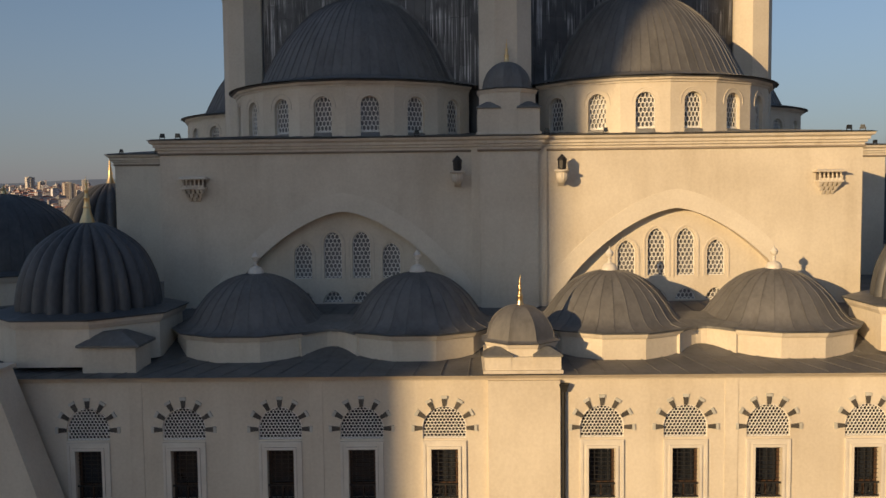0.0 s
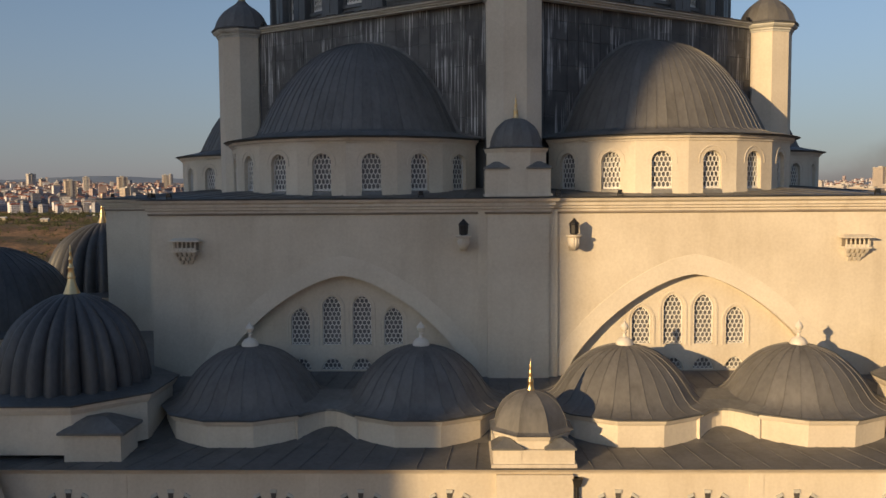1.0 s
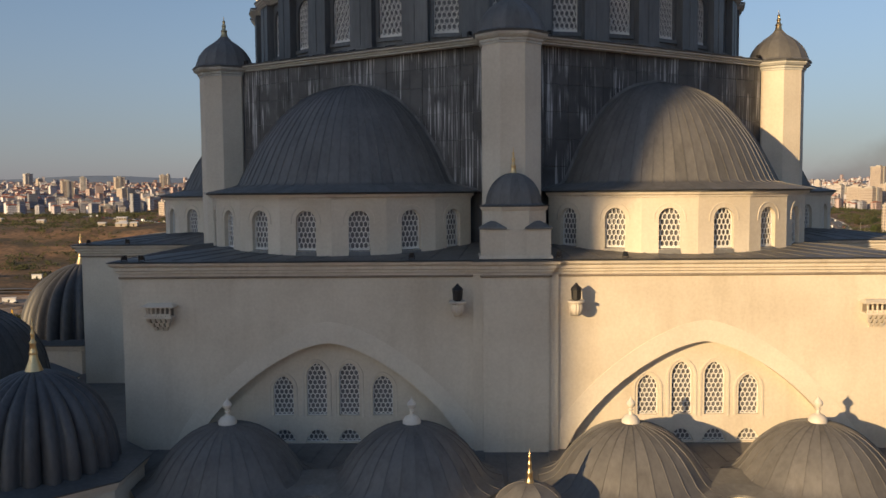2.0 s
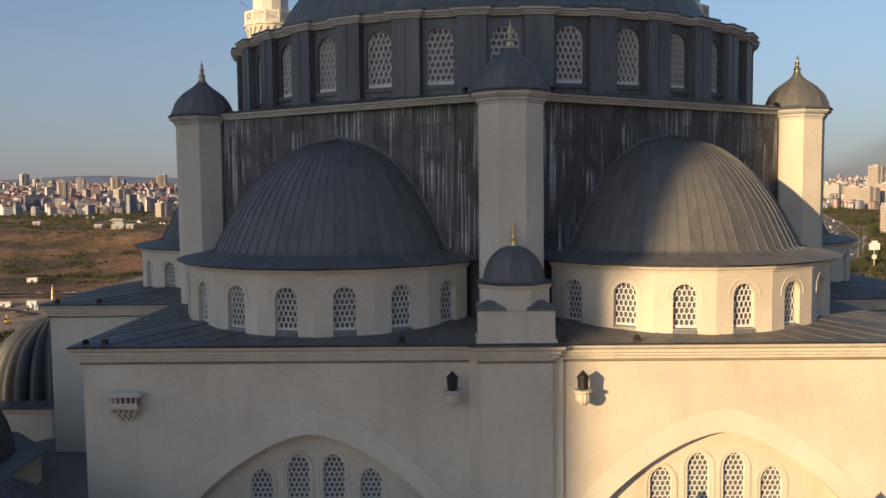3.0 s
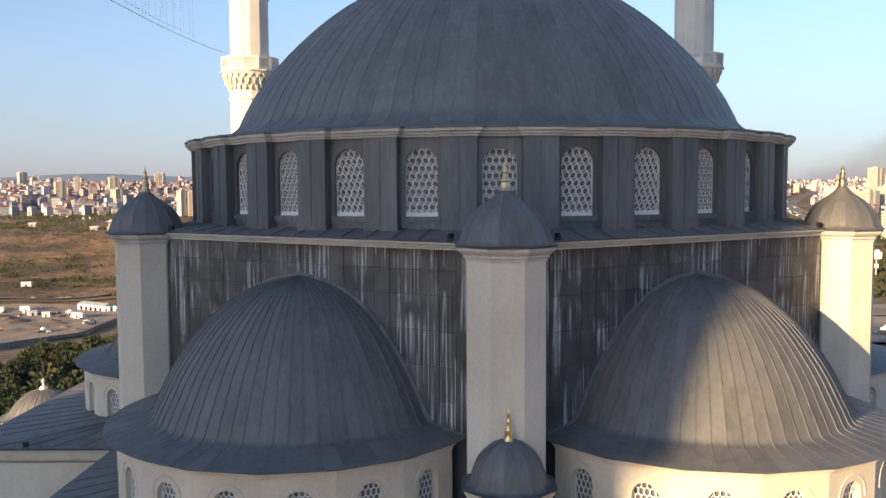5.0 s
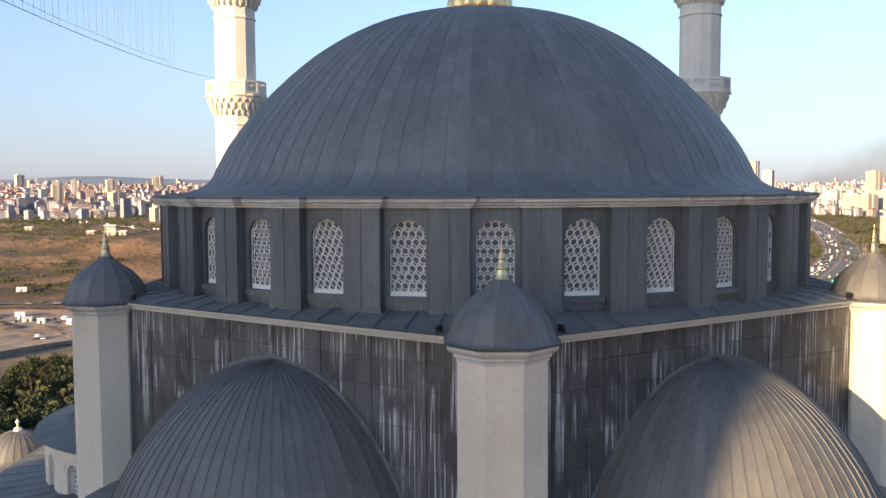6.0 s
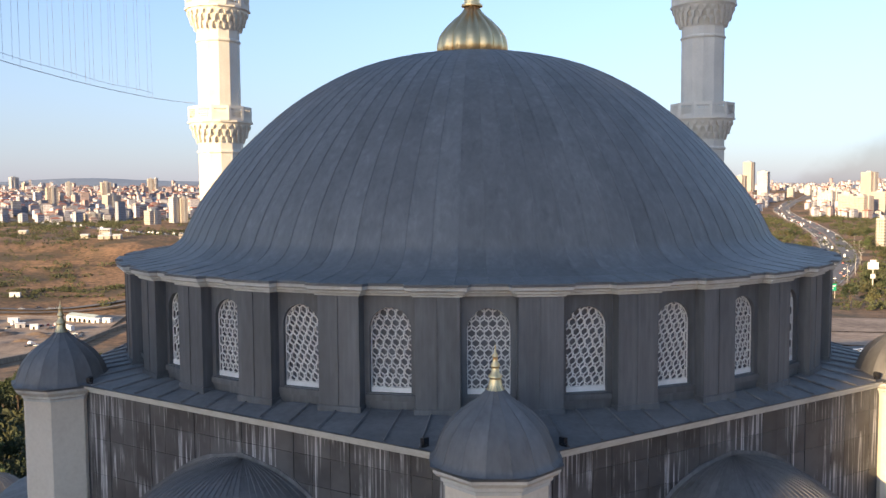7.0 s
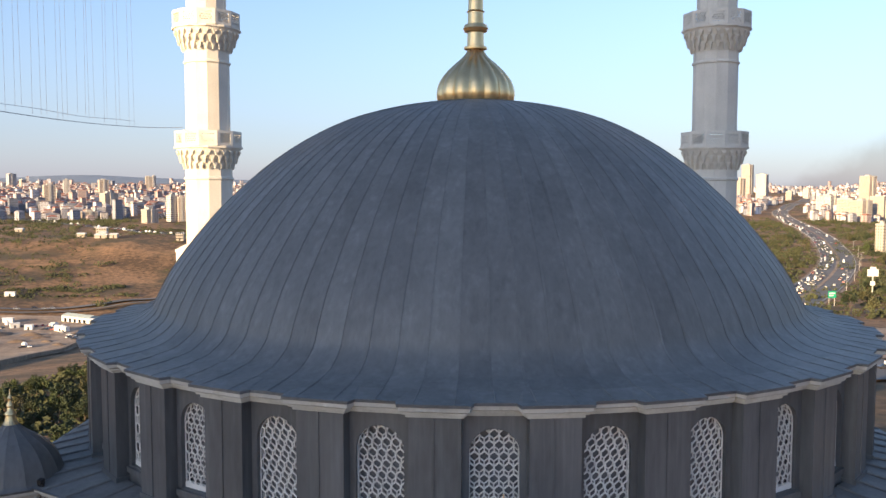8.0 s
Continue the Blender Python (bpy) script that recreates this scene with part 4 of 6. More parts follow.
# ---- small fittings on the walls ----
for s in (-1, 1):
    b = thing("bird_house", "small carved stone bird house on corbels high on the wall", "bird house", "bird houses on the wall", m=pose(s * 14.14, -19.83, 17.9))
    part("floor_slab", Geo().box(-0.56, 0.56, -0.46, 0, -0.08, 0.0), TRIM, b)
    # the recess's shade is put into the back wall's darker colour
    part("back", Geo().box(-0.5, 0.5, -0.06, 0, 0, 0.36), WORN_SHADED, b)
    for i in range(6):
        x = -0.46 + 0.184 * i
        part("colonnette", Geo().lathe([(0.05, 0.0), (0.05, 0.05), (0.03, 0.09), (0.045, 0.19), (0.03, 0.28), (0.055, 0.33), (0.055, 0.36)], 8, m=pose(x, -0.36, 0)), TRIM, b)
    part("rail", Geo().box(-0.5, 0.5, -0.38, -0.34, 0.0, 0.1), TRIM, b)
    part("roof", Geo().box(-0.68, 0.68, -0.56, 0, 0.364, 0.41).frustum([(-0.62, -0.5, 0.41), (0.62, -0.5, 0.41), (0.62, 0, 0.41), (-0.62, 0, 0.41)], [(-0.5, -0.3, 0.5), (0.5, -0.3, 0.5), (0.5, 0, 0.5), (-0.5, 0, 0.5)]), TRIM, b)
    for tier, (z0, q, d0, d1) in enumerate(((-0.26, 5, 0.3, 0.42), (-0.44, 4, 0.18, 0.3), (-0.62, 3, 0.05, 0.18))):
        for i in range(q):
            x = (i - (q - 1) / 2) * 0.2
            part("corbel", Geo().frustum([(x - 0.05, -d0, z0), (x + 0.05, -d0, z0), (x + 0.05, 0, z0), (x - 0.05, 0, z0)], [(x - 0.085, -d1, z0 + 0.178), (x + 0.085, -d1, z0 + 0.178), (x + 0.085, 0, z0 + 0.178), (x - 0.085, 0, z0 + 0.178)]), TRIM, b)
    l = thing("wall_lantern", "dark lantern standing on a carved stone bracket", "lantern", "lanterns on the wall", m=pose(s * 2.3, -19.83, 18.4))
    part("bracket", Geo().lathe([(0.05, -0.5), (0.17, -0.44), (0.26, -0.28), (0.27, -0.16), (0.23, -0.05), (0.27, 0.0), (0.0, 0.0)], 64, lobes=12, depth=0.12, m=pose(0, -0.66, 0)), TRIM, l, "ribbed stone bracket", smooth=50)
    part("bracket_back", Geo().frustum([(-0.15, -0.1, -0.6), (0.15, -0.1, -0.6), (0.15, 0, -0.6), (-0.15, 0, -0.6)], [(-0.2, -0.66, -0.04), (0.2, -0.66, -0.04), (0.2, 0, -0.04), (-0.2, 0, -0.04)]), TRIM, l)
    part("bracket_rim", Geo().lathe([(0.0, 0.004), (0.32, 0.004), (0.34, 0.05), (0.32, 0.09), (0.0, 0.09)], 24, m=pose(0, -0.66, 0)), TRIM, l, smooth=40)
    part("body", Geo().lathe([(0.11, 0.09), (0.18, 0.14), (0.2, 0.5), (0.23, 0.52), (0.18, 0.61), (0.08, 0.7), (0.03, 0.77), (0, 0.78)], 8, m=pose(0, -0.68, 0)), IRON, l)


def floodlight(x, y, z, turn, size):
    f = thing("floodlight", "small black floodlight on the roof's edge", "floodlight", "floodlights on the roofs", m=pose(x, y, z, 0, 0, turn) @ Matrix.Scale(size, 4))
    part("bracket", Geo().box(-0.15, -0.12, -0.04, 0.04, 0, 0.2).box(0.12, 0.15, -0.04, 0.04, 0, 0.2).box(-0.15, 0.15, -0.05, 0.05, -0.02, 0.02), IRON, f)
    part("housing", Geo().frustum([(-0.115, -0.1, 0.08), (0.115, -0.1, 0.08), (0.1, 0.12, 0.1), (-0.1, 0.12, 0.1)], [(-0.115, -0.1, 0.32), (0.115, -0.1, 0.32), (0.1, 0.12, 0.28), (-0.1, 0.12, 0.28)]), IRON, f)
    part("lens", Geo().box(-0.1, 0.1, -0.112, -0.103, 0.1, 0.3), GLASS, f)


for x, y, z, t in ((-4.1, -19.95, 20.09, 10), (1.7, -19.95, 20.09, 0), (4.3, -19.95, 20.09, -10), (-15.5, -20.0, 20.07, 30), (-14.8, -20.0, 20.07, 0), (15.0, -20.0, 20.07, 0), (15.6, -20.0, 20.07, -30), (-22.0, -8.5, 20.07, 20), (-19.9, -8.5, 20.07, 0), (21.8, -8.5, 20.07, 0), (-1.72, -16.5, 29.33, 40), (1.72, -16.5, 29.33, -40), (13.1, -9.4, 29.33, 200), (-13.1, -9.4, 29.33, 160)):
    floodlight(x, y, z, t, 0.7 if z > 25 else 0.8)

# ---- minarets ----
PALE_STONE = material("pale grey limestone", (0.60, 0.575, 0.51), (0.75, 0.715, 0.635), 0.8, scale=0.5, fine=10, bump=0.12)
weather(PALE_STONE, 0.3, (1.3, 1.3, 0.15), (0.7, 0.68, 0.64))
minaret = thing("minaret", "tall fluted stone minaret with carved balconies", "minaret", "minarets behind the dome", m=pose(0, 0, 0))


def ring_shaft(z0, z1, a, name):
    part(name, Geo().prism(ngon(12, a), z0, z1), PALE_STONE, minaret)


part("base", Geo().prism(ngon(8, 2.4), 0, 33.3), PALE_STONE, minaret)
part("base_coping", Geo().prism(ngon(8, 2.46), 33.304, 33.5).frustum([(x, y, 33.5) for x, y in ngon(8, 2.4)], [(x, y, 33.85) for x, y in ngon(8, 1.8)]), PALE_STONE, minaret)
ring_shaft(33.4, 39.7, 1.72, "lower_shaft")
ring_shaft(42.6, 49.0, 1.62, "middle_shaft")
ring_shaft(51.5, 62, 1.45, "upper_shaft")
part("spire", Geo().lathe([(1.75, 62), (1.8, 62.2), (1.5, 62.6), (0.1, 71), (0, 71)], 16), LEAD, minaret)
for z, a in ((39.0, 1.72), (47.9, 1.62)):
    part("ring_moulding", Geo().sweep([(-0.2, z - 0.14), (0.02, z - 0.14), (0.1, z - 0.06), (0.1, z + 0.06), (0.02, z + 0.14), (-0.2, z + 0.14)], ngon(12, a)), PALE_STONE, minaret)
for z0 in (42.6, 51.65):
    ring = lambda a, b, r0, r1, r2: Geo().lathe([(1.4, a), (r0, a), (r1, a + (b - a) * 0.55), (r2, b), (1.4, b)], 48)
    part("corbel_ring", ring(z0 - 2.95, z0 - 2.45, 1.66, 1.76, 1.92), PALE_STONE, minaret)
    part("corbel_ring", ring(z0 - 2.446, z0 - 1.95, 1.84, 1.98, 2.18), PALE_STONE, minaret)
    part("corbel_ring", ring(z0 - 1.946, z0 - 1.3, 2.1, 2.3, 2.46), PALE_STONE, minaret)
    # two rings of hanging stone drops, each under a small pointed cell
    for tier, (zt, r, drop) in enumerate(((z0 - 2.4, 1.9, 0.5), (z0 - 1.9, 2.16, 0.55), (z0 - 1.55, 2.32, 0.3))):
        cell = Geo().frustum([(r - 0.12, -0.02, zt - drop), (r + 0.0, -0.025, zt - drop), (r + 0.0, 0.025, zt - drop), (r - 0.12, 0.02, zt - drop)],
                             [(r - 0.2, -0.12, zt - 0.12), (r + 0.1, -0.1, zt - 0.12), (r + 0.1, 0.1, zt - 0.12), (r - 0.2, 0.12, zt - 0.12)])
        cell.frustum([(r - 0.2, -0.12, zt - 0.12), (r + 0.1, -0.1, zt - 0.12), (r + 0.1, 0.1, zt - 0.12), (r - 0.2, 0.12, zt - 0.12)],
                     [(r - 0.2, -0.2, zt + 0.06), (r + 0.13, -0.19, zt + 0.06), (r + 0.13, 0.19, zt + 0.06), (r - 0.2, 0.2, zt + 0.06)])
        stone = cell.mesh("stalactite")
        for i in range(24):
            part("stalactite", stone, PALE_STONE, minaret, m=pose(0, 0, 0, 0, 0, 15 * (i + 0.5 * (tier % 2))))
    part("balcony_floor", Geo().prism(ngon(12, 2.52), z0 - 1.3, z0 - 1.15), PALE_STONE, minaret)
    hw = 2.5 * math.tan(radians(15))
    frame_hole = [(-0.46, 0.2), (-0.46, 0.95), (0.46, 0.95), (0.46, 0.2)]
    rm = Geo().slab([(-hw, 0), (-hw, 1.15), (hw, 1.15), (hw, 0)], [frame_hole], 0, 0.1)
    inner = lattice(frame_hole, 0.19, 0.1, 0.03, 0.02, 0.08)
    rm.add(inner.v, inner.f)
    rail = rm.mesh("balustrade_panel")
    for i in range(12):
        part("balustrade_panel", rail, PALE_STONE, minaret, m=pose(0, 0, 0, 0, 0, 30 * (i + 0.5)) @ pose(0, -2.5, z0 - 1.15))
minaret.matrix_basis = pose(-19.72, 32.2, 0)
copy_thing(minaret, pose(19.72, 32.2, 0))
# light strings that hang beside a minaret
strings = thing("light_string", "thin cable with hanging light wires tied to the minaret", "light string")
A, B = Vector((-21.3, 30.8, 42.86)), Vector((-19.4, -31.0, 42.3))
pts = [A.lerp(B, i / 40) - Vector((0, 0, 4.64 * (i / 40) * (1 - i / 40))) for i in range(41)]
part("cable", Geo().tube(pts, 0.018, 5), CABLE, strings)
part("upper_cable", Geo().tube([p + Vector((0, 0, 0.35 + 0.03 * math.sin(i * 0.9))) for i, p in enumerate(pts[7:], 7)], 0.01, 4), CABLE, strings)
WIRES = random.Random(4)
for i in range(60):
    k = 7 + 32 * ((i + WIRES.uniform(-0.4, 0.4)) / 60) ** 0.9 if i else 7.0
    k = min(38.9, max(7.0, k))
    p = pts[int(k)].lerp(pts[int(k) + 1], k - int(k))
    part("hanging_wire", Geo().tube([p + Vector((0, 0, WIRES.uniform(-0.1, 0.5))), p + Vector((WIRES.uniform(-0.1, 0.1), 0, 9.0 + WIRES.uniform(0, 3)))], 0.007, 4), CABLE, strings)

# ---- land, roads, town and trees ----


def land(x, y):
    """The height of the ground: level round the mosque, a valley beyond, then rising to the town."""
    r = float(np.hypot(x, y))
    s = min(1.0, max(0.0, (x / max(r, 1e-6) + 0.2) / 0.4))
    s = s * s * (3 - 2 * s)
    left = np.interp(r, [0, 75, 150, 230, 330, 480, 650, 760, 1000, 1300, 1700, 2500, 3500, 4200, 4950], [0, 0, -6, -16, -32, -52, -58, -50, -24, -14, -4, 22, 44, 62, 104])
    right = np.interp(r, [0, 75, 150, 300, 500, 700, 1000, 1700, 2500, 3200, 4000, 4950], [0, 0, -8, -20, -28, -31, -27, -18, 6, 24, 38, 55])
    z = float(left * (1 - s) + right * s)
    if r > 90:
        z += min(r - 90, 1000) * 0.006 * noise.noise((x * 0.004, y * 0.004, 0.3))
    if x < 0 and 560 < r < 1250:
        z += 7 * math.sin(math.pi * (r - 560) / 690) * (noise.noise((x * 0.009, y * 0.009, 7)) + 0.5 * noise.noise((x * 0.025, y * 0.025, 3)))
    z += 13 * math.exp(-((x + 345) / 100) ** 2 - ((y - 905) / 85) ** 2)
    if r > 4000:
        z += min(1, (r - 4000) / 500) * 50 * max(0, noise.noise((x * 0.0009, y * 0.0009, 5)) + 0.2)
    return z


DRY = material("dry grassland", (0.10, 0.062, 0.032), (0.325, 0.188, 0.096), 0.95, scale=0.02, fine=0.25, bump=0.5, contrast=0.5, bump_dist=1.5)
for e, pos in zip([e for nd in DRY.node_tree.nodes if nd.type == "VALTORGB" for e in nd.color_ramp.elements], (0.4, 0.6)):
    e.position = pos
# darker scrub in patches over the dry grass
dn, dl = DRY.node_tree.nodes, DRY.node_tree.links
dtc, dmap = dn.new("ShaderNodeTexCoord"), dn.new("ShaderNodeMapping")
dmap.inputs["Scale"].default_value = (0.009, 0.011, 0.0)
dnz, drm, dmx = dn.new("ShaderNodeTexNoise"), dn.new("ShaderNodeMapRange"), dn.new("ShaderNodeMix")
dnz.inputs["Scale"].default_value, dnz.inputs["Detail"].default_value, dnz.inputs["Roughness"].default_value = 1.6, 8, 0.68
drm.inputs["From Min"].default_value, drm.inputs["From Max"].default_value = 0.49, 0.6
dmx.data_type = "RGBA"
dmx.inputs["B"].default_value = (0.09, 0.068, 0.038, 1)
dl.new(dtc.outputs["Object"], dmap.inputs["Vector"])
dl.new(dmap.outputs["Vector"], dnz.inputs["Vector"])
dl.new(dnz.outputs["Fac"], drm.inputs["Value"])
dl.new(drm.outputs["Result"], dmx.inputs["Factor"])
# haze of distance put into the ground's colour, bluish beyond 3700 metres
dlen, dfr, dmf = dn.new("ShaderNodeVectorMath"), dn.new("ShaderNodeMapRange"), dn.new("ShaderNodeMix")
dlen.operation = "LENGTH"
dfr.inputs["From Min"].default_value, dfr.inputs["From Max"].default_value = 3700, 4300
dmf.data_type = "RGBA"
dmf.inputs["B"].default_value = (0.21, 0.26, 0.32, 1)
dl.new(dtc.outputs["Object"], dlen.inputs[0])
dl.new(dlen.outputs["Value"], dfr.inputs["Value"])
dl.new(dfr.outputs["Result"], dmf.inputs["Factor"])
socket = dn["Principled BSDF"].inputs["Base Color"]
dl.new(socket.links[0].from_socket, dmx.inputs["A"])
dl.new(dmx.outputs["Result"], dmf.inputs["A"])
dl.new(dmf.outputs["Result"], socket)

ASPHALT = material("dusty grey asphalt", (0.12, 0.117, 0.112), (0.19, 0.184, 0.176), 0.9, scale=0.05, fine=1.0, bump=0.1)
SAND = material("trodden sandy earth", (0.15, 0.105, 0.075), (0.46, 0.35, 0.25), 0.95, scale=0.06, fine=0.4, contrast=0.45, bump=0.4, bump_dist=0.5)
CONCRETE = material("pale concrete", (0.38, 0.36, 0.33), (0.52, 0.50, 0.46), 0.85, scale=0.3, fine=3)
rings = [0.0] + list(np.geomspace(25, 4940, 120))
SECT = 300
vs = [(r * math.cos(2 * math.pi * i / SECT), r * math.sin(2 * math.pi * i / SECT), land(r * math.cos(2 * math.pi * i / SECT), r * math.sin(2 * math.pi * i / SECT))) for r in rings for i in range(SECT)]
fs = [(j * SECT + i, j * SECT + (i + 1) % SECT, (j + 1) * SECT + (i + 1) % SECT, (j + 1) * SECT + i) for j in range(len(rings) - 1) for i in range(SECT)]
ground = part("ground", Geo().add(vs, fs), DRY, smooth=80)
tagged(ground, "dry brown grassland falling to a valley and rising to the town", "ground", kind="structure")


def spline(pts, n):
    out = []
    for i in range(len(pts) - 1):
        p0, p1, p2, p3 = (Vector(pts[max(0, min(len(pts) - 1, i + k))]) for k in (-1, 0, 1, 2))
        for s in range(n):
            t = s / n
            out.append(0.5 * (2 * p1 + (p2 - p0) * t + (2 * p0 - 5 * p1 + 4 * p2 - p3) * t * t + (3 * p1 - p0 - 3 * p2 + p3) * t ** 3))
    return out + [Vector(pts[-1])]


def side(path, i):
    d = (path[min(i + 1, len(path) - 1)] - path[max(i - 1, 0)]).normalized()
    return Vector((d.y, -d.x))


def near_path(path, x, y):
    return min((p - Vector((x, y))).length for p in path)


def strip(path, o0, o1, lift, thick=0.2):
    """A ribbon that lies on the land between two offsets from a path."""
    g, rows = Geo(), []
    for i, p in enumerate(path):
        n = side(path, i)
        a, b = p + n * o0, p + n * o1
        z = max(land(*a), land(*b), land(*p)) + lift
        rows.append(((a.x, a.y, z - thick), (b.x, b.y, z - thick), (b.x, b.y, z), (a.x, a.y, z)))
    vs = [v for r in rows for v in r]
    fs = []
    for i in range(len(rows) - 1):
        fs += [(4 * i + k, 4 * i + (k + 1) % 4, 4 * i + 4 + (k + 1) % 4, 4 * i + 4 + k) for k in range(4)]
    return g.add(vs, fs + [(0, 1, 2, 3), tuple(4 * (len(rows) - 1) + k for k in (3, 2, 1, 0))])


HWY = spline([(1268, 2842), (1079, 2489), (899, 2165), (744, 1836), (685, 1661), (615, 1449), (580, 1320), (520, 1135), (470, 997), (413, 855), (356, 728), (307, 635), (250, 535), (205, 464), (152, 369), (60, 300), (-60, 265)], 8)
hw = tagged(thing("road_motorway", "wide asphalt motorway curving through the valley", "road", kind="structure"))
part("carriageway", strip(HWY, -15, -1.3, 0.5), ASPHALT, hw)
part("carriageway", strip(HWY, 1.3, 15, 0.5), ASPHALT, hw)
part("median", strip(HWY, -1.3, 1.3, 0.7), SAND, hw, "pale median strip")
part("verge", strip(HWY, 15, 18, 0.35), SAND, hw)
part("verge", strip(HWY, -18, -15, 0.35), SAND, hw)
SLIP = spline([(345, 726), (323, 688), (287, 625), (261, 582), (241, 552), (205, 500)], 8)
part("slip_road", strip(SLIP, -3.5, 3.5, 0.5), ASPHALT, hw)
for o in (-15.2, 15.2):
    part("guard_rail", strip(HWY, o - 0.2, o + 0.2, 1.3, 0.5), CONCRETE, hw)
FARWAY = spline([(-820, 1480), (-614, 1265), (-491, 1130), (-446, 1104), (-396, 1080), (-334, 1050), (-240, 1000)], 8)
fw_road = tagged(thing("road_far", "busy asphalt road below the town", "road", kind="structure"))
part("carriageway", strip(FARWAY, -8, 8, 0.6), ASPHALT, fw_road)
VALLEY = spline([(-620, 500), (-450, 560), (-343, 603), (-314, 616), (-293, 629), (-250, 665), (-200, 710)], 8)
vr = tagged(thing("road_valley", "narrow asphalt road along the foot of the dry hill", "road", kind="structure"))
part("carriageway", strip(VALLEY, -4, 4, 0.6), ASPHALT, vr)
part("second_carriageway", strip(VALLEY, 14, 18, 0.6), ASPHALT, vr)


def patch(a, b, c, d, lift, n=12):
    """A sheet draped on the land between four corners."""
    g, vs = Geo(), []
    for j in range(n + 1):
        for i in range(n + 1):
            u, w = i / n, j / n
            p = (Vector(a) * (1 - u) + Vector(b) * u) * (1 - w) + (Vector(d) * (1 - u) + Vector(c) * u) * w
            vs.append((p.x, p.y, land(p.x, p.y) + lift))
    return g.add(vs, [(j * (n + 1) + i, j * (n + 1) + i + 1, (j + 1) * (n + 1) + i + 1, (j + 1) * (n + 1) + i) for j in range(n) for i in range(n)])


yard = part("building_yard", patch((-420, 560), (-250, 605), (-219, 470), (-196, 310), 0.8), SAND)
sandy = part("sandy_clearing", patch((140, 335), (225, 335), (205, 285), (130, 285), 0.8), SAND)
car_park = part("car_park", patch((108, 188), (152, 205), (142, 242), (110, 234), 0.8), ASPHALT)
tagged(car_park, "small asphalt car park below the slope", "car park", kind="structure")
slope = part("sandy_slope", patch((126, 246), (168, 240), (205, 282), (140, 284), 0.7), SAND)
tagged(slope, "bare sandy slope beside the car park", "ground", kind="structure")
tagged(sandy, "bare sandy clearing among the trees", "ground", kind="structure")
tagged(yard, "sandy building yard with cabins and parked trucks", "ground", kind="structure")
WALLP = spline([(-186, 270), (-196, 326), (-212, 398), (-222, 476), (-225, 540)], 8)
EARTHWALL = material("earth-stained concrete", (0.16, 0.12, 0.085), (0.30, 0.24, 0.18), 0.9, scale=0.3, fine=2)
rw = part("wall_retaining", strip(WALLP, -1.0, 1.0, 2.4, 6.0), EARTHWALL)
tagged(rw, "low concrete retaining wall beside the yard", "wall", kind="structure")

# plain unseen tower, added to cast the shade that falls on the mosque
TOWN_RNG = random.Random(11)
TOWER_WALL = material("tower render", (0.50, 0.45, 0.38), (0.62, 0.56, 0.48), 0.85, scale=0.2, fine=2)
tower = thing("apartment_tower", "tall plain unseen tower added to cast shade, its top set wider", "tower", m=pose(-99.3, -112.4, 0, 0, 0, -41))
part("body", Geo().box(-15.75, 15.95, -9, 9, -1, 51.0), TOWER_WALL, tower)
# top set wider only to shift the upper edge of the cast shade
part("upper_floors", Geo().box(-15.75, 17.0, -9, 9, 51.004, 88), TOWER_WALL, tower)
part("roof", Geo().box(-15.9, 16.4, -9.2, 9.2, 88.004, 88.6), CONCRETE, tower)


# ---- town ----
def town_material(name, walls, windows=True, cell=(3.2, 3.0)):
    """House walls that differ from block to block, with rows of dark windows."""
    m = bpy.data.materials.new(name)
    m.use_nodes = True
    n, lk = m.node_tree.nodes, m.node_tree.links
    geo, ramp = n.new("ShaderNodeNewGeometry"), n.new("ShaderNodeValToRGB")
    ramp.color_ramp.interpolation = "CONSTANT"
    while len(ramp.color_ramp.elements) < len(walls):
        ramp.color_ramp.elements.new(0.5)
    for i, c in enumerate(walls):
        ramp.color_ramp.elements[i].position, ramp.color_ramp.elements[i].color = i / len(walls), (*c, 1)
    lk.new(geo.outputs["Random Per Island"], ramp.inputs["Fac"])
    out = ramp.outputs["Color"]
    if windows:
        tc, sep, add, com = n.new("ShaderNodeTexCoord"), n.new("ShaderNodeSeparateXYZ"), n.new("ShaderNodeMath"), n.new("ShaderNodeCombineXYZ")
        brick, mx = n.new("ShaderNodeTexBrick"), n.new("ShaderNodeMix")
        lk.new(tc.outputs["Object"], sep.inputs[0])
        lk.new(sep.outputs["X"], add.inputs[0])
        lk.new(sep.outputs["Y"], add.inputs[1])
        lk.new(add.outputs[0], com.inputs["X"])
        lk.new(sep.outputs["Z"], com.inputs["Y"])
        lk.new(com.outputs[0], brick.inputs["Vector"])
        brick.offset = 0
        brick.inputs["Scale"].default_value = 1.0
        brick.inputs["Brick Width"].default_value, brick.inputs["Row Height"].default_value = cell
        brick.inputs["Mortar Size"].default_value, brick.inputs["Mortar Smooth"].default_value = 0.72, 0.0
        mx.data_type = "RGBA"
        mx.inputs["A"].default_value = (0.06, 0.065, 0.075, 1)
        lk.new(brick.outputs["Fac"], mx.inputs["Factor"])
        lk.new(out, mx.inputs["B"])
        out = mx.outputs["Result"]
    lk.new(out, n["Principled BSDF"].inputs["Base Color"])
    n["Principled BSDF"].inputs["Roughness"].default_value = 0.8
    return m


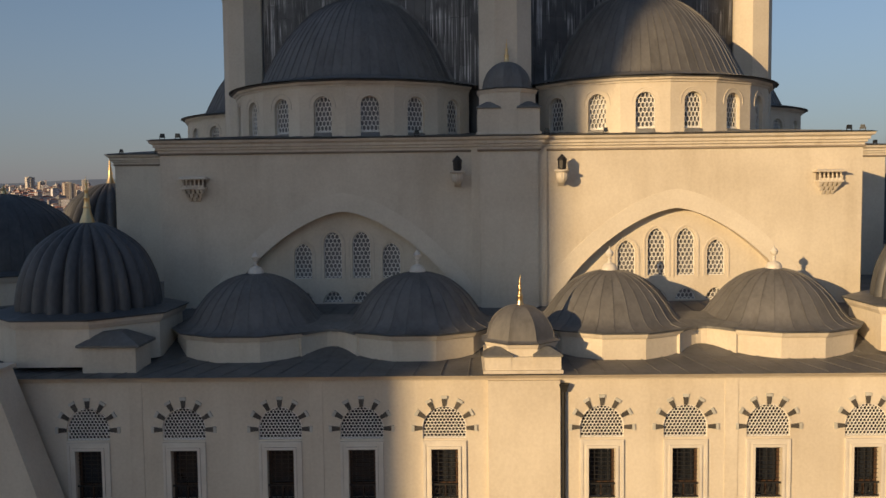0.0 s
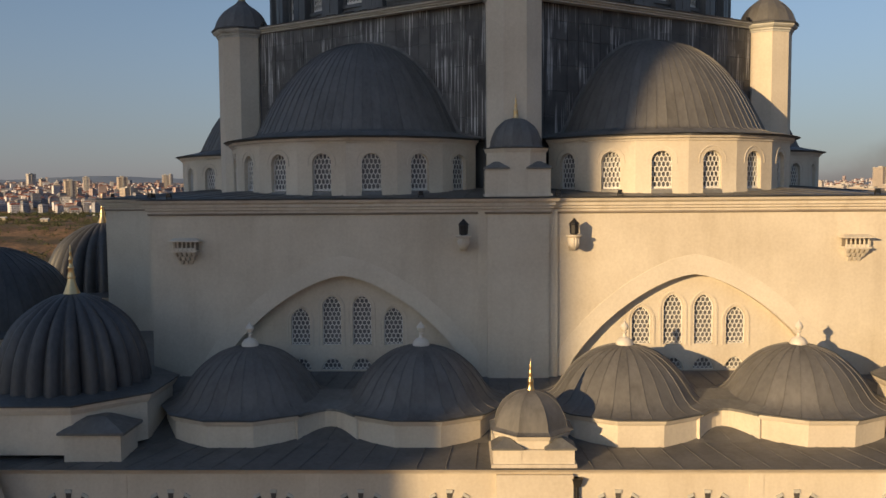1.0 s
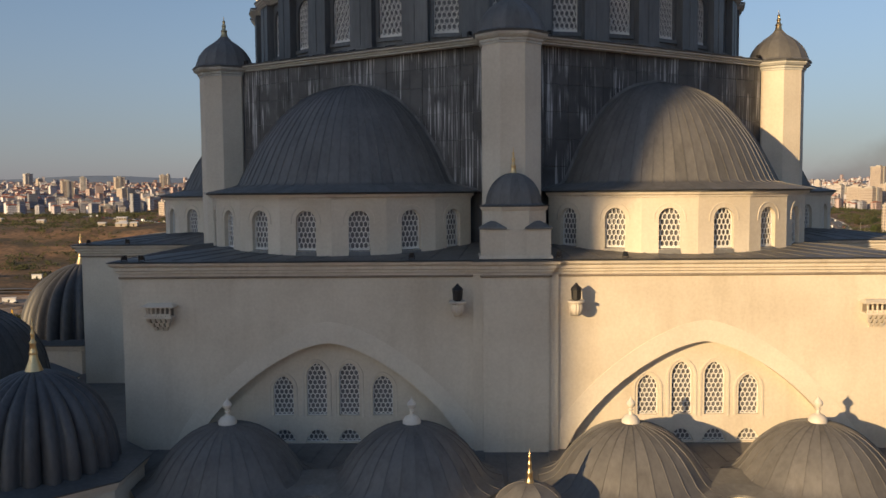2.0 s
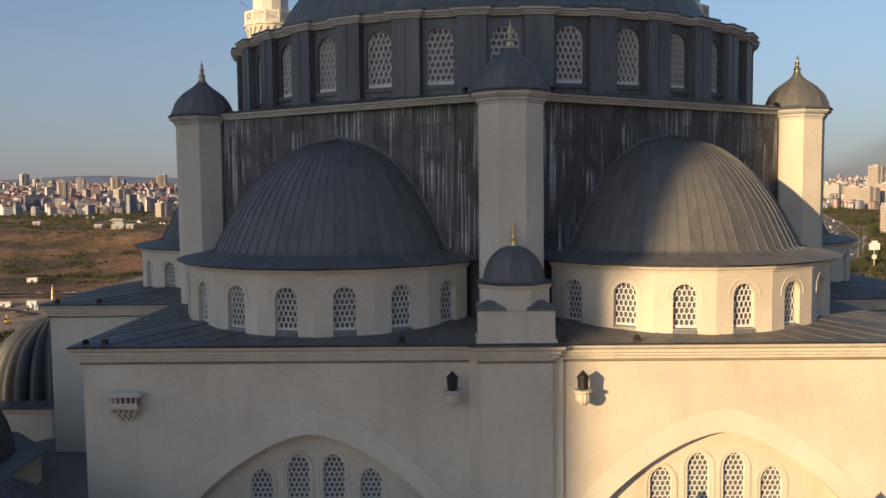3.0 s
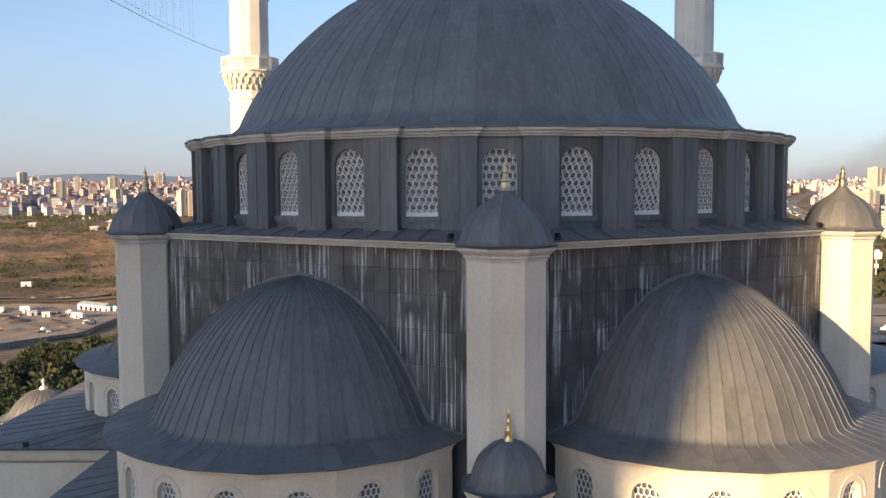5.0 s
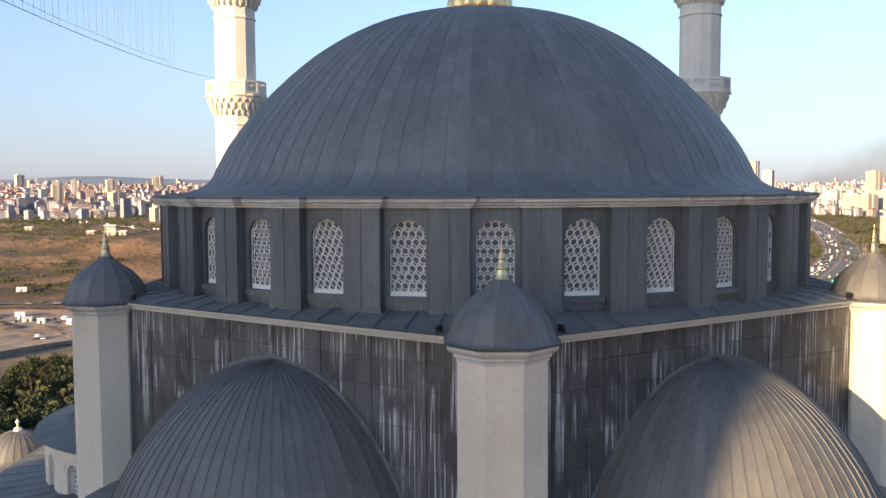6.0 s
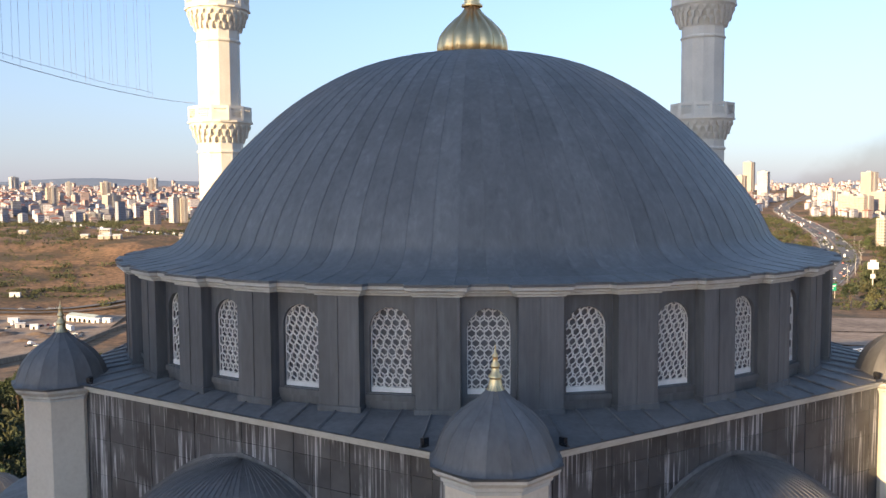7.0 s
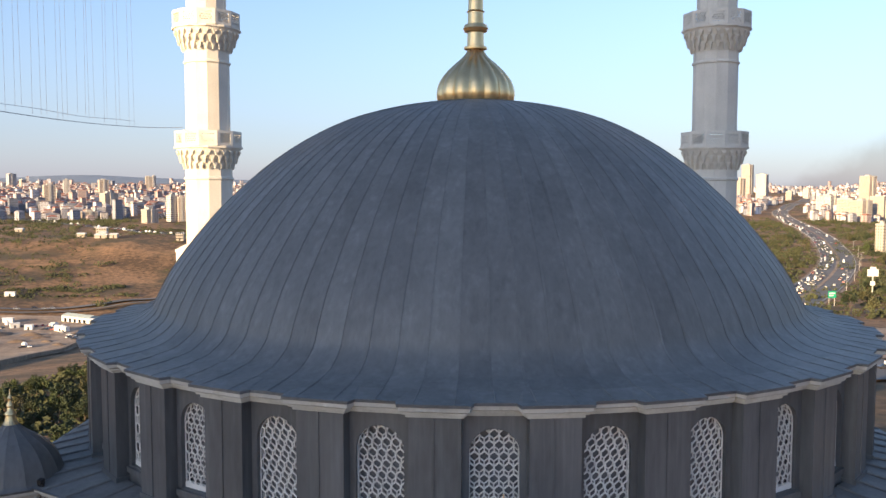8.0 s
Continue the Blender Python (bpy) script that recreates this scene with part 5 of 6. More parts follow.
TOWN = town_material("town walls", [(0.55, 0.52, 0.53), (0.70, 0.70, 0.74), (0.42, 0.33, 0.32), (0.45, 0.44, 0.48), (0.57, 0.54, 0.54), (0.27, 0.29, 0.34), (0.68, 0.68, 0.72), (0.48, 0.38, 0.37), (0.62, 0.61, 0.64), (0.36, 0.37, 0.42)])
ROOFS = town_material("town roofs", [(0.33, 0.115, 0.075), (0.38, 0.17, 0.12), (0.20, 0.18, 0.18), (0.36, 0.25, 0.2), (0.30, 0.29, 0.29)], False)
walls_g, roofs_g = Geo(), Geo()
HWY_FAR = HWY[:50]
for i in range(7200):
    k = TOWN_RNG.uniform(-0.62, 0.66)
    d = 1330 + (2500 if k < 0 else 3300) * TOWN_RNG.random() ** 1.15
    x = k * d
    if -0.1 < k < 0.06 or k > 0 and d < 3200 and near_path(HWY_FAR, x, d) < 45:
        continue
    if k < 0.3 and d < 1500 and TOWN_RNG.random() < 0.6 or k > 0.3 and d < 1480:
        continue
    if noise.noise((x * 0.004, d * 0.003, 1.5)) < -0.22:
        continue
    base = land(x, d)
    h = TOWN_RNG.choice((8, 10, 12, 12, 14, 15, 15, 18))
    if TOWN_RNG.random() < 0.08:
        h *= TOWN_RNG.uniform(1.4, 2.2)
    w, e = TOWN_RNG.uniform(8, 17), TOWN_RNG.uniform(8, 13)
    m = pose(x, d, base, 0, 0, TOWN_RNG.uniform(22, 68))
    walls_g.box(-w / 2, w / 2, -e / 2, e / 2, -8, h, m)
    o = 0.6
    low = [(-w / 2 - o, -e / 2 - o, h + 0.05), (w / 2 + o, -e / 2 - o, h + 0.05), (w / 2 + o, e / 2 + o, h + 0.05), (-w / 2 - o, e / 2 + o, h + 0.05)]
    top = [(-w / 4, -0.5, h + 2.4), (w / 4, -0.5, h + 2.4), (w / 4, 0.5, h + 2.4), (-w / 4, 0.5, h + 2.4)] if h < 20 else [(p[0] * 0.95, p[1] * 0.95, h + 0.8) for p in low]
    roofs_g.frustum(low, top, m)
tagged(part("town_walls", walls_g, TOWN), "far town of pale apartment blocks on the hills", "town", kind="stuff")
tagged(part("town_roofs", roofs_g, ROOFS), "reddish tiled roofs of the far town", "roofs", kind="stuff")

TOWER_A = town_material("pale tower walls", [(0.47, 0.405, 0.35)], cell=(2.6, 3.1))
TOWER_B = town_material("white tower walls", [(0.58, 0.55, 0.53)], cell=(3.4, 3.1))
BLOCKS = [(-1640, 3125, 30, 59), (-819, 1691, 24, 46), (-848, 1792, 11, 27), (-980, 2126, 16, 46), (-668, 1621, 29, 36), (-893, 2146, 25, 47), (-442, 1311, 14, 40), (-427, 1312, 12, 38),
          (-457, 1253, 21, 20), (-569, 1423, 18, 17), (-1412, 2758, 19, 40), (-1039, 2888, 20, 53), (-1021, 2893, 12, 55), (-620, 1416, 25, 13), (-601, 1574, 27, 19), (-1221, 2463, 20, 23),
          (1132, 3125, 38, 110), (900, 2544, 28, 66), (965, 2534, 35, 78), (1174, 2307, 36, 73), (819, 1557, 30, 46), (862, 1863, 42, 36), (769, 1584, 32, 41), (769, 1524, 32, 39),
          (1133, 2607, 21, 31), (458, 848, 11, 31), (1043, 2521, 21, 26), (1203, 2593, 18, 26)]
for i, (x, y, w, h) in enumerate(BLOCKS):
    b = thing("apartment_block", "pale apartment block with many floors in the far town", "apartment block", "apartment blocks in the town", m=pose(x, y, land(x, y), 0, 0, (48, 36, 56, 30)[i % 4]))
    q = w * 0.42
    part("body", Geo().box(-w * 0.46, w * 0.46, -q, q, -6, h), TOWER_A if i % 3 else TOWER_B, b)
    part("roof", Geo().box(-w * 0.47, w * 0.47, -q * 1.03, q * 1.03, h + 0.01, h + 1.2).box(-w * 0.18, w * 0.18, -q * 0.4, q * 0.4, h + 1.2, h + 4.2), CONCRETE, b)
    part("stair_tower", Geo().box(-w * 0.1, w * 0.1, -q * 1.1, -q * 1.001, -6, h + 2), CONCRETE, b)

# ---- yard: sheds, cabins, signs ----
WHITE = material("white painted sheet", (0.68, 0.67, 0.64), (0.80, 0.79, 0.76), 0.5, scale=0.5, fine=6)


SHEET = material("pale green roof sheet", (0.34, 0.40, 0.37), (0.46, 0.52, 0.48), 0.5, scale=0.5, fine=6)
PLASTER = material("house plaster", (0.36, 0.31, 0.26), (0.50, 0.45, 0.38), 0.85, scale=0.3, fine=2)


def gabled(name, label, category, x, y, w, d, h, turn, group=""):
    s = thing(name, label, category, group, m=pose(x, y, land(x, y) + 0.8, 0, 0, turn))
    part("shell", Geo().box(-w / 2, w / 2, -d / 2, d / 2, -1, h), WHITE if name != "farmhouse" else PLASTER, s)
    part("roof", Geo().frustum([(-w / 2 - 0.4, -d / 2 - 0.4, h + 0.004), (w / 2 + 0.4, -d / 2 - 0.4, h + 0.004), (w / 2 + 0.4, d / 2 + 0.4, h + 0.004), (-w / 2 - 0.4, d / 2 + 0.4, h + 0.004)], [(-w / 2 - 0.4, -0.1, h + d * 0.16), (w / 2 + 0.4, -0.1, h + d * 0.16), (w / 2 + 0.4, 0.1, h + d * 0.16), (-w / 2 - 0.4, 0.1, h + d * 0.16)]), SHEET if name == "shed" else WHITE, s)
    if h > 6:
        for fl in range(3):
            for q in (-0.36, -0.12, 0.12, 0.36):
                part("window", Geo().box(w * q - 0.7, w * q + 0.7, -d / 2 - 0.05, -d / 2 - 0.004, 3.0 * fl + 1.1, 3.0 * fl + 2.5), GLASS, s)
    if name == "shed":
        for q in range(5):
            part("loading_bay", Geo().box(-12 + 5.4 * q, -9.2 + 5.4 * q, -d / 2 - 0.06, -d / 2 - 0.004, -0.8, 2.6), GLASS, s)
    part("door", Geo().box(-0.6, 0.6, -d / 2 - 0.09, -d / 2 - 0.06, -0.8, 2.0), GLASS, s)
    return s


gabled("shed", "long white metal shed in the building yard", "shed", -269, 574, 30, 10, 4.0, -30)
for x, y, w, t in ((-336, 560, 9, 20), (-318, 566, 7, 5), (-247, 560, 6, -10), (-256, 562, 5, 0), (-300, 540, 6, 35), (-285, 530, 5, 10), (-258, 520, 12, -30), (-400, 640, 12, 5), (-360, 650, 8, 10)):
    gabled("site_cabin", "small white site cabin in the yard", "cabin", x, y, w, 3.2, 3.2, t, "site cabins")
for x, y, w, h in ((-413, 966, 12, 9), (-428, 944, 9, 4), (-400, 938, 8, 3.5), (-385, 896, 13, 2.6), (-372, 899, 8, 3), (-560, 1060, 10, 3), (-640, 1100, 11, 3), (-300, 905, 8, 7)):
    gabled("farmhouse", "pale house on the dry hill", "house", x, y, w, 9, h, 8, "houses on the hill")

EARTH = material("heaped earth", (0.10, 0.07, 0.05), (0.26, 0.19, 0.13), 0.95, scale=0.4, fine=2, bump=0.5, bump_dist=0.2)
for i, (x, y, w, h) in enumerate(((-268, 500, 9, 2.2), (-256, 486, 7, 1.8), (-290, 500, 12, 2.6), (-306, 520, 10, 2.0), (-244, 470, 6, 1.5), (-262, 470, 8, 2.0), (-325, 530, 14, 2.5), (-276, 534, 6, 1.6), (-240, 500, 5, 1.6), (-230, 455, 6, 1.5))):
    heap = Geo()
    vs = []
    for j in range(6):
        for k in range(14):
            a = 2 * math.pi * k / 14
            q = w * (1 - j / 5.6) * (1 + 0.35 * noise.noise((x + math.cos(a) * 2, y + math.sin(a) * 2, j * 0.4)))
            vs.append((q * math.cos(a), q * 0.6 * math.sin(a), h * (j / 5) ** 0.8 - 0.4))
    heap.add(vs, [(j * 14 + k, j * 14 + (k + 1) % 14, (j + 1) * 14 + (k + 1) % 14, (j + 1) * 14 + k) for j in range(5) for k in range(14)] + [tuple(range(70, 84))])
    part("mound", heap, EARTH, thing("earth_pile", "low heap of brown dug earth in the yard", "earth pile", "earth piles", m=pose(x, y, land(x, y) + 0.8, 0, 0, 37 * i)), smooth=60)
YELLOW = material("yellow machine paint", (0.60, 0.34, 0.03), (0.72, 0.44, 0.06), 0.45, scale=1, fine=8)
ex = thing("excavator", "yellow tracked excavator with its arm raised in the yard", "excavator", m=pose(-278, 457, land(-278, 457) + 0.8, 0, 0, 40))
for x in (-1.2, 1.2):
    part("track", Geo().box(x - 0.35, x + 0.35, -2.0, 2.0, 0.0, 0.9), IRON, ex)
part("body", Geo().frustum([(-1.4, -2.0, 1.0), (1.4, -2.0, 1.0), (1.4, 1.6, 1.0), (-1.4, 1.6, 1.0)], [(-1.3, -1.9, 2.3), (1.3, -1.9, 2.3), (1.3, 1.2, 2.3), (-1.3, 1.2, 2.3)]), YELLOW, ex)
part("cab", Geo().frustum([(-1.3, 0.0, 2.304), (-0.2, 0.0, 2.304), (-0.2, 1.4, 2.304), (-1.3, 1.4, 2.304)], [(-1.25, 0.1, 3.4), (-0.25, 0.1, 3.4), (-0.25, 1.1, 3.4), (-1.25, 1.1, 3.4)]), GLASS, ex)
part("boom", Geo().tube([(0.4, 1.2, 2.0), (0.4, 3.2, 4.8), (0.4, 5.2, 5.0)], 0.32, 6), YELLOW, ex)
part("dipper", Geo().tube([(0.4, 5.2, 5.0), (0.4, 6.4, 2.4)], 0.24, 6), YELLOW, ex)
part("bucket", Geo().frustum([(-0.2, 5.9, 1.2), (1.0, 5.9, 1.2), (1.0, 6.6, 1.4), (-0.2, 6.6, 1.4)], [(-0.3, 6.0, 2.4), (1.1, 6.0, 2.4), (1.1, 7.0, 2.2), (-0.3, 7.0, 2.2)]), IRON, ex)

bb = thing("billboard", "white billboard on a tall pole beside the motorway", "billboard", m=pose(277, 510, land(277, 510)))
part("pole", Geo().tube([(0, 0, 0), (0, 0, 12.5)], 0.45, 10), CONCRETE, bb)
part("panel", Geo().box(-3.4, 3.4, -0.5, 0.5, 12.504, 17).box(-1.8, 1.8, -0.5, 0.5, 17.004, 18.6), WHITE, bb)
part("lower_panel", Geo().box(-1.3, 1.3, -0.6, 0.6, 6.5, 9.2), WHITE, bb)
GREEN = material("green road sign", (0.0, 0.26, 0.15), (0.01, 0.32, 0.2), 0.5, scale=1, fine=8)
sg = thing("road_sign", "green road sign on two posts over the motorway", "road sign", m=pose(224, 452, land(224, 452)))
part("panel", Geo().box(-2.3, 2.3, -0.1, 0.1, 5, 9), GREEN, sg)
part("post", Geo().tube([(-1.6, 0.2, 0), (-1.6, 0.2, 8)], 0.2, 8), CONCRETE, sg)
part("post", Geo().tube([(1.6, 0.2, 0), (1.6, 0.2, 8)], 0.2, 8), CONCRETE, sg)
part("writing_bar", Geo().box(-1.8, 1.8, -0.13, -0.104, 7.4, 8.0), WHITE, sg)
part("writing_bar", Geo().box(-1.8, 0.8, -0.13, -0.104, 6.1, 6.7), WHITE, sg)
lamp = thing("street_lamp", "tall pale street lamp beside the road", "street lamp", "street lamps", m=pose(0, 0, 0))
part("pole", Geo().tube([(0, 0, 0), (0, 0, 12)], 0.16, 6, 0.1), CONCRETE, lamp)
part("arm", Geo().tube([(0, 0, 12), (1.0, 0, 12.5), (2.4, 0, 12.6)], 0.08, 5), CONCRETE, lamp)
part("head", Geo().box(1.9, 2.9, -0.2, 0.2, 12.5, 12.7), CONCRETE, lamp)
lamp.matrix_basis = pose(290, 470, land(290, 470))
for i in (70, 75, 80, 85, 90, 95):
    p = HWY[i] - side(HWY, i) * 19
    copy_thing(lamp, pose(p.x, p.y, land(p.x, p.y)))

# ---- vehicles ----
CAR_PAINTS = [material(n, a, b, 0.3, spec=0.5, scale=1, fine=10, bump=0) for n, a, b in (("white car paint", (0.74, 0.74, 0.73), (0.8, 0.8, 0.79)), ("silver car paint", (0.40, 0.41, 0.42), (0.48, 0.49, 0.5)), ("dark car paint", (0.02, 0.022, 0.03), (0.04, 0.04, 0.05)), ("red car paint", (0.32, 0.03, 0.02), (0.38, 0.04, 0.03)))]
TYRE = material("tyre rubber", (0.012, 0.012, 0.012), (0.025, 0.025, 0.025), 0.8, scale=3, fine=20)


def make_car(paint, colour, van=False):
    c = thing("van" if van else "car", f"{colour} {'van' if van else 'car'} on the asphalt road", "van" if van else "car", "vehicles on the roads", m=pose(0, 0, 0))
    h = 2.4 if van else 0.85
    part("body", Geo().frustum([(-0.9, -2.2, 0.3), (0.9, -2.2, 0.3), (0.9, 2.2, 0.3), (-0.9, 2.2, 0.3)], [(-0.86, -2.15, h), (0.86, -2.15, h), (0.86, 2.1, h * 0.95), (-0.86, 2.1, h * 0.95)]), paint, c)
    part("cabin", Geo().frustum([(-0.8, -1.6, h - 0.02), (0.8, -1.6, h - 0.02), (0.8, 1.2, h - 0.02), (-0.8, 1.2, h - 0.02)], [(-0.65, -1.1, h + 0.55), (0.65, -1.1, h + 0.55), (0.65, 0.6, h + 0.55), (-0.65, 0.6, h + 0.55)]), GLASS if not van else paint, c)
    part("roof_panel", Geo().box(-0.64, 0.64, -1.08, 0.58, h + 0.554, h + 0.6), paint, c)
    wm = Geo().lathe([(0.0, -0.1), (0.32, -0.1), (0.33, 0.1), (0.0, 0.1)], 10, m=pose(0, 0, 0, 0, 90, 0)).mesh("wheel")
    for x in (-0.85, 0.85):
        for y in (-1.4, 1.4):
            part("wheel", wm, TYRE, c, m=pose(x, y, 0.33))
    return c


kinds = [make_car(CAR_PAINTS[0], "white"), make_car(CAR_PAINTS[1], "silver"), make_car(CAR_PAINTS[2], "dark"), make_car(CAR_PAINTS[3], "red"), make_car(CAR_PAINTS[0], "white", True)]
first = [True] * len(kinds)
CAR_RNG = random.Random(3)


def park(path, i, offset, t, lift):
    p = path[i].lerp(path[i + 1], t)
    n = side(path, i)
    z = max(land(*(p + n * o)) for o in (offset - 6, offset, offset + 6)) + lift
    d = path[i + 1] - path[i]
    k = CAR_RNG.choice((0, 0, 1, 1, 1, 2, 2, 2, 3, 4))
    m = pose(p.x + n.x * offset, p.y + n.y * offset, z, 0, 0, math.degrees(math.atan2(d.y, d.x)) - 90)
    if first[k]:
        kinds[k].matrix_basis = m
        first[k] = False
    else:
        copy_thing(kinds[k], m)


for i in range(20, 110):
    for o in (14.5, 11, 7.5, 4.5):
        if CAR_RNG.random() < 0.62:
            park(HWY, i, o, CAR_RNG.random(), 0.5)
    for o in (-5, -9, -13):
        if CAR_RNG.random() < 0.12:
            park(HWY, i, o, CAR_RNG.random(), 0.5)
for i in range(4, 38):
    for o in (-6, -2, 2, 6):
        if CAR_RNG.random() < 0.65:
            park(FARWAY, i, o, CAR_RNG.random(), 0.6)
for i in range(4, 36):
    if CAR_RNG.random() < 0.25:
        park(VALLEY, i, CAR_RNG.choice((-2, 2, 16)), CAR_RNG.random(), 0.6)
YR = random.Random(17)
for cx, cy, rx, ry, q in ((-285, 545, 14, 6, 13), (-247, 450, 4, 6, 4), (-236, 490, 6, 12, 5), (-320, 545, 20, 12, 8), (-262, 520, 12, 16, 6), (126, 216, 9, 8, 9)):
    for i in range(q):
        k = YR.choice((0, 4, 1, 1, 2, 2, 3))
        x, y = cx + YR.uniform(-rx, rx), cy + YR.uniform(-ry, ry)
        m = pose(x, y, land(x, y) + 0.8, 0, 0, YR.uniform(0, 180))
        if first[k]:
            kinds[k].matrix_basis, first[k] = m, False
        else:
            copy_thing(kinds[k], m)
for k, used in enumerate(first):
    if used:
        kinds[k].matrix_basis = pose(-300, 552, land(-300, 552) + 0.9)

# ---- trees ----
LEAF = [material("tree leaves " + n, a, b, 0.75, scale=0.6, fine=4, bump=0.1, vary=0.25) for n, a, b in (("dark", (0.016, 0.026, 0.012), (0.042, 0.06, 0.024)), ("green", (0.03, 0.046, 0.015), (0.07, 0.09, 0.03)), ("olive", (0.04, 0.045, 0.02), (0.095, 0.09, 0.04)))]
BARK = material("tree bark", (0.05, 0.035, 0.025), (0.12, 0.09, 0.065), 0.9, scale=2, fine=12, bump=0.4)


def make_tree(seed, height, spread, leaf, label, tall=False):
    rg = random.Random(seed)
    t = thing("tree", label, "tree", "trees on the slopes", m=pose(0, 0, 0))
    wood = Geo().tube([(0, 0, -1), (0.1, 0.05, height * 0.3), (0.0, 0.1, height * 0.8)], 0.28, 7, 0.06)
    tips = [(0, 0, height * 0.85)]
    for i in range(7):
        a, z = rg.uniform(0, 6.28), height * rg.uniform(0.25, 0.6)
        r = spread * rg.uniform(0.45, 0.85)
        tip = (r * math.cos(a), r * math.sin(a), z + height * rg.uniform(0.08, 0.28))
        wood.tube([(0.05, 0.05, z), (tip[0] * 0.5, tip[1] * 0.5, z + (tip[2] - z) * 0.6), tip], 0.1, 5, 0.03)
        tips.append(tip)
    part("trunk", wood, BARK, t)
    crown = Geo()
    for i in range(900):
        c = rg.choice(tips)
        f = 0.55 if tall else 0.5
        d = Vector((rg.gauss(0, 1), rg.gauss(0, 1), rg.gauss(0, 0.8))).normalized() * spread * f * rg.random() ** 0.45
        p = Vector(c) + d
        if p.z < height * 0.16:
            continue
        s = rg.uniform(0.18, 0.42)
        m = Matrix.Translation(p) @ Euler((rg.uniform(0, 6.28), rg.uniform(0, 6.28), rg.uniform(0, 6.28))).to_matrix().to_4x4()
        crown.add([(-s, 0, 0), (0, -s * 0.6, 0.1 * s), (s, 0, 0), (0, s * 0.6, 0.15 * s)], [(0, 1, 2), (0, 2, 3)], m)
    part("crown", crown, leaf, t)
    return t


trees = [make_tree(1, 8, 3.0, LEAF[0], "dark green broad-leaved tree on the slope"), make_tree(2, 7, 2.7, LEAF[1], "fresh green broad-leaved tree on the slope"), make_tree(3, 6.5, 2.8, LEAF[2], "olive green bushy tree on the slope"), make_tree(5, 11, 1.8, LEAF[0], "tall narrow dark green tree on the slope", True)]
fresh = [True] * 4
TREE_RNG = random.Random(8)


def plant(x, y, scale, k):
    m = pose(x, y, land(x, y), 0, 0, TREE_RNG.uniform(0, 360))
    ob = trees[k] if fresh[k] else copy_thing(trees[k], m)
    fresh[k] = False
    ob.matrix_basis = m @ Matrix.Scale(scale, 4)


for n in range(270):
    y = 56 + 300 * TREE_RNG.random() ** (1.15 if n < 180 else 2.6)
    x = -70 - 0.235 * y + TREE_RNG.random() * (34 + 0.08 * y)
    plant(x, y, TREE_RNG.uniform(0.5, 0.8) * (1 if y < 170 else 0.72), TREE_RNG.choice((0, 0, 0, 1, 1, 2, 3)))
n = 0
while n < 110:
    y = 190 + 900 * TREE_RNG.random() ** 1.2
    x = y * TREE_RNG.uniform(0.36, 0.66)
    if near_path(HWY[20:], x, y) < 27 or noise.noise((x * 0.012, y * 0.012, 2)) < -0.2 or 100 < x < 235 and 180 < y < 345:
        continue
    plant(x, y, TREE_RNG.uniform(0.9, 1.6), TREE_RNG.choice((0, 1, 2, 2)))
    n += 1
SCRUB = material("scrub and far woods", (0.03, 0.04, 0.018), (0.085, 0.09, 0.04), 0.85, scale=0.05, fine=0.6)
scrub = Geo()
SR = random.Random(21)


def clump(x, y, r, h, k):
    z = land(x, y)
    for i in range(k):
        a, q = SR.uniform(0, 6.28), r * SR.random() ** 0.5
        p = Vector((x + q * math.cos(a), y + q * math.sin(a), z + h * SR.uniform(0.1, 0.9) * (1 - (q / r) ** 2 * 0.7)))
        s = SR.uniform(0.5, 1.2) * max(0.7, r * 0.22)
        m = Matrix.Translation(p) @ Euler((SR.uniform(0, 6.28), SR.uniform(0, 6.28), 0)).to_matrix().to_4x4()
        scrub.add([(-s, 0, 0), (0, -s * 0.7, 0.2 * s), (s, 0, 0), (0, s * 0.7, 0.2 * s)], [(0, 1, 2), (0, 2, 3)], m)


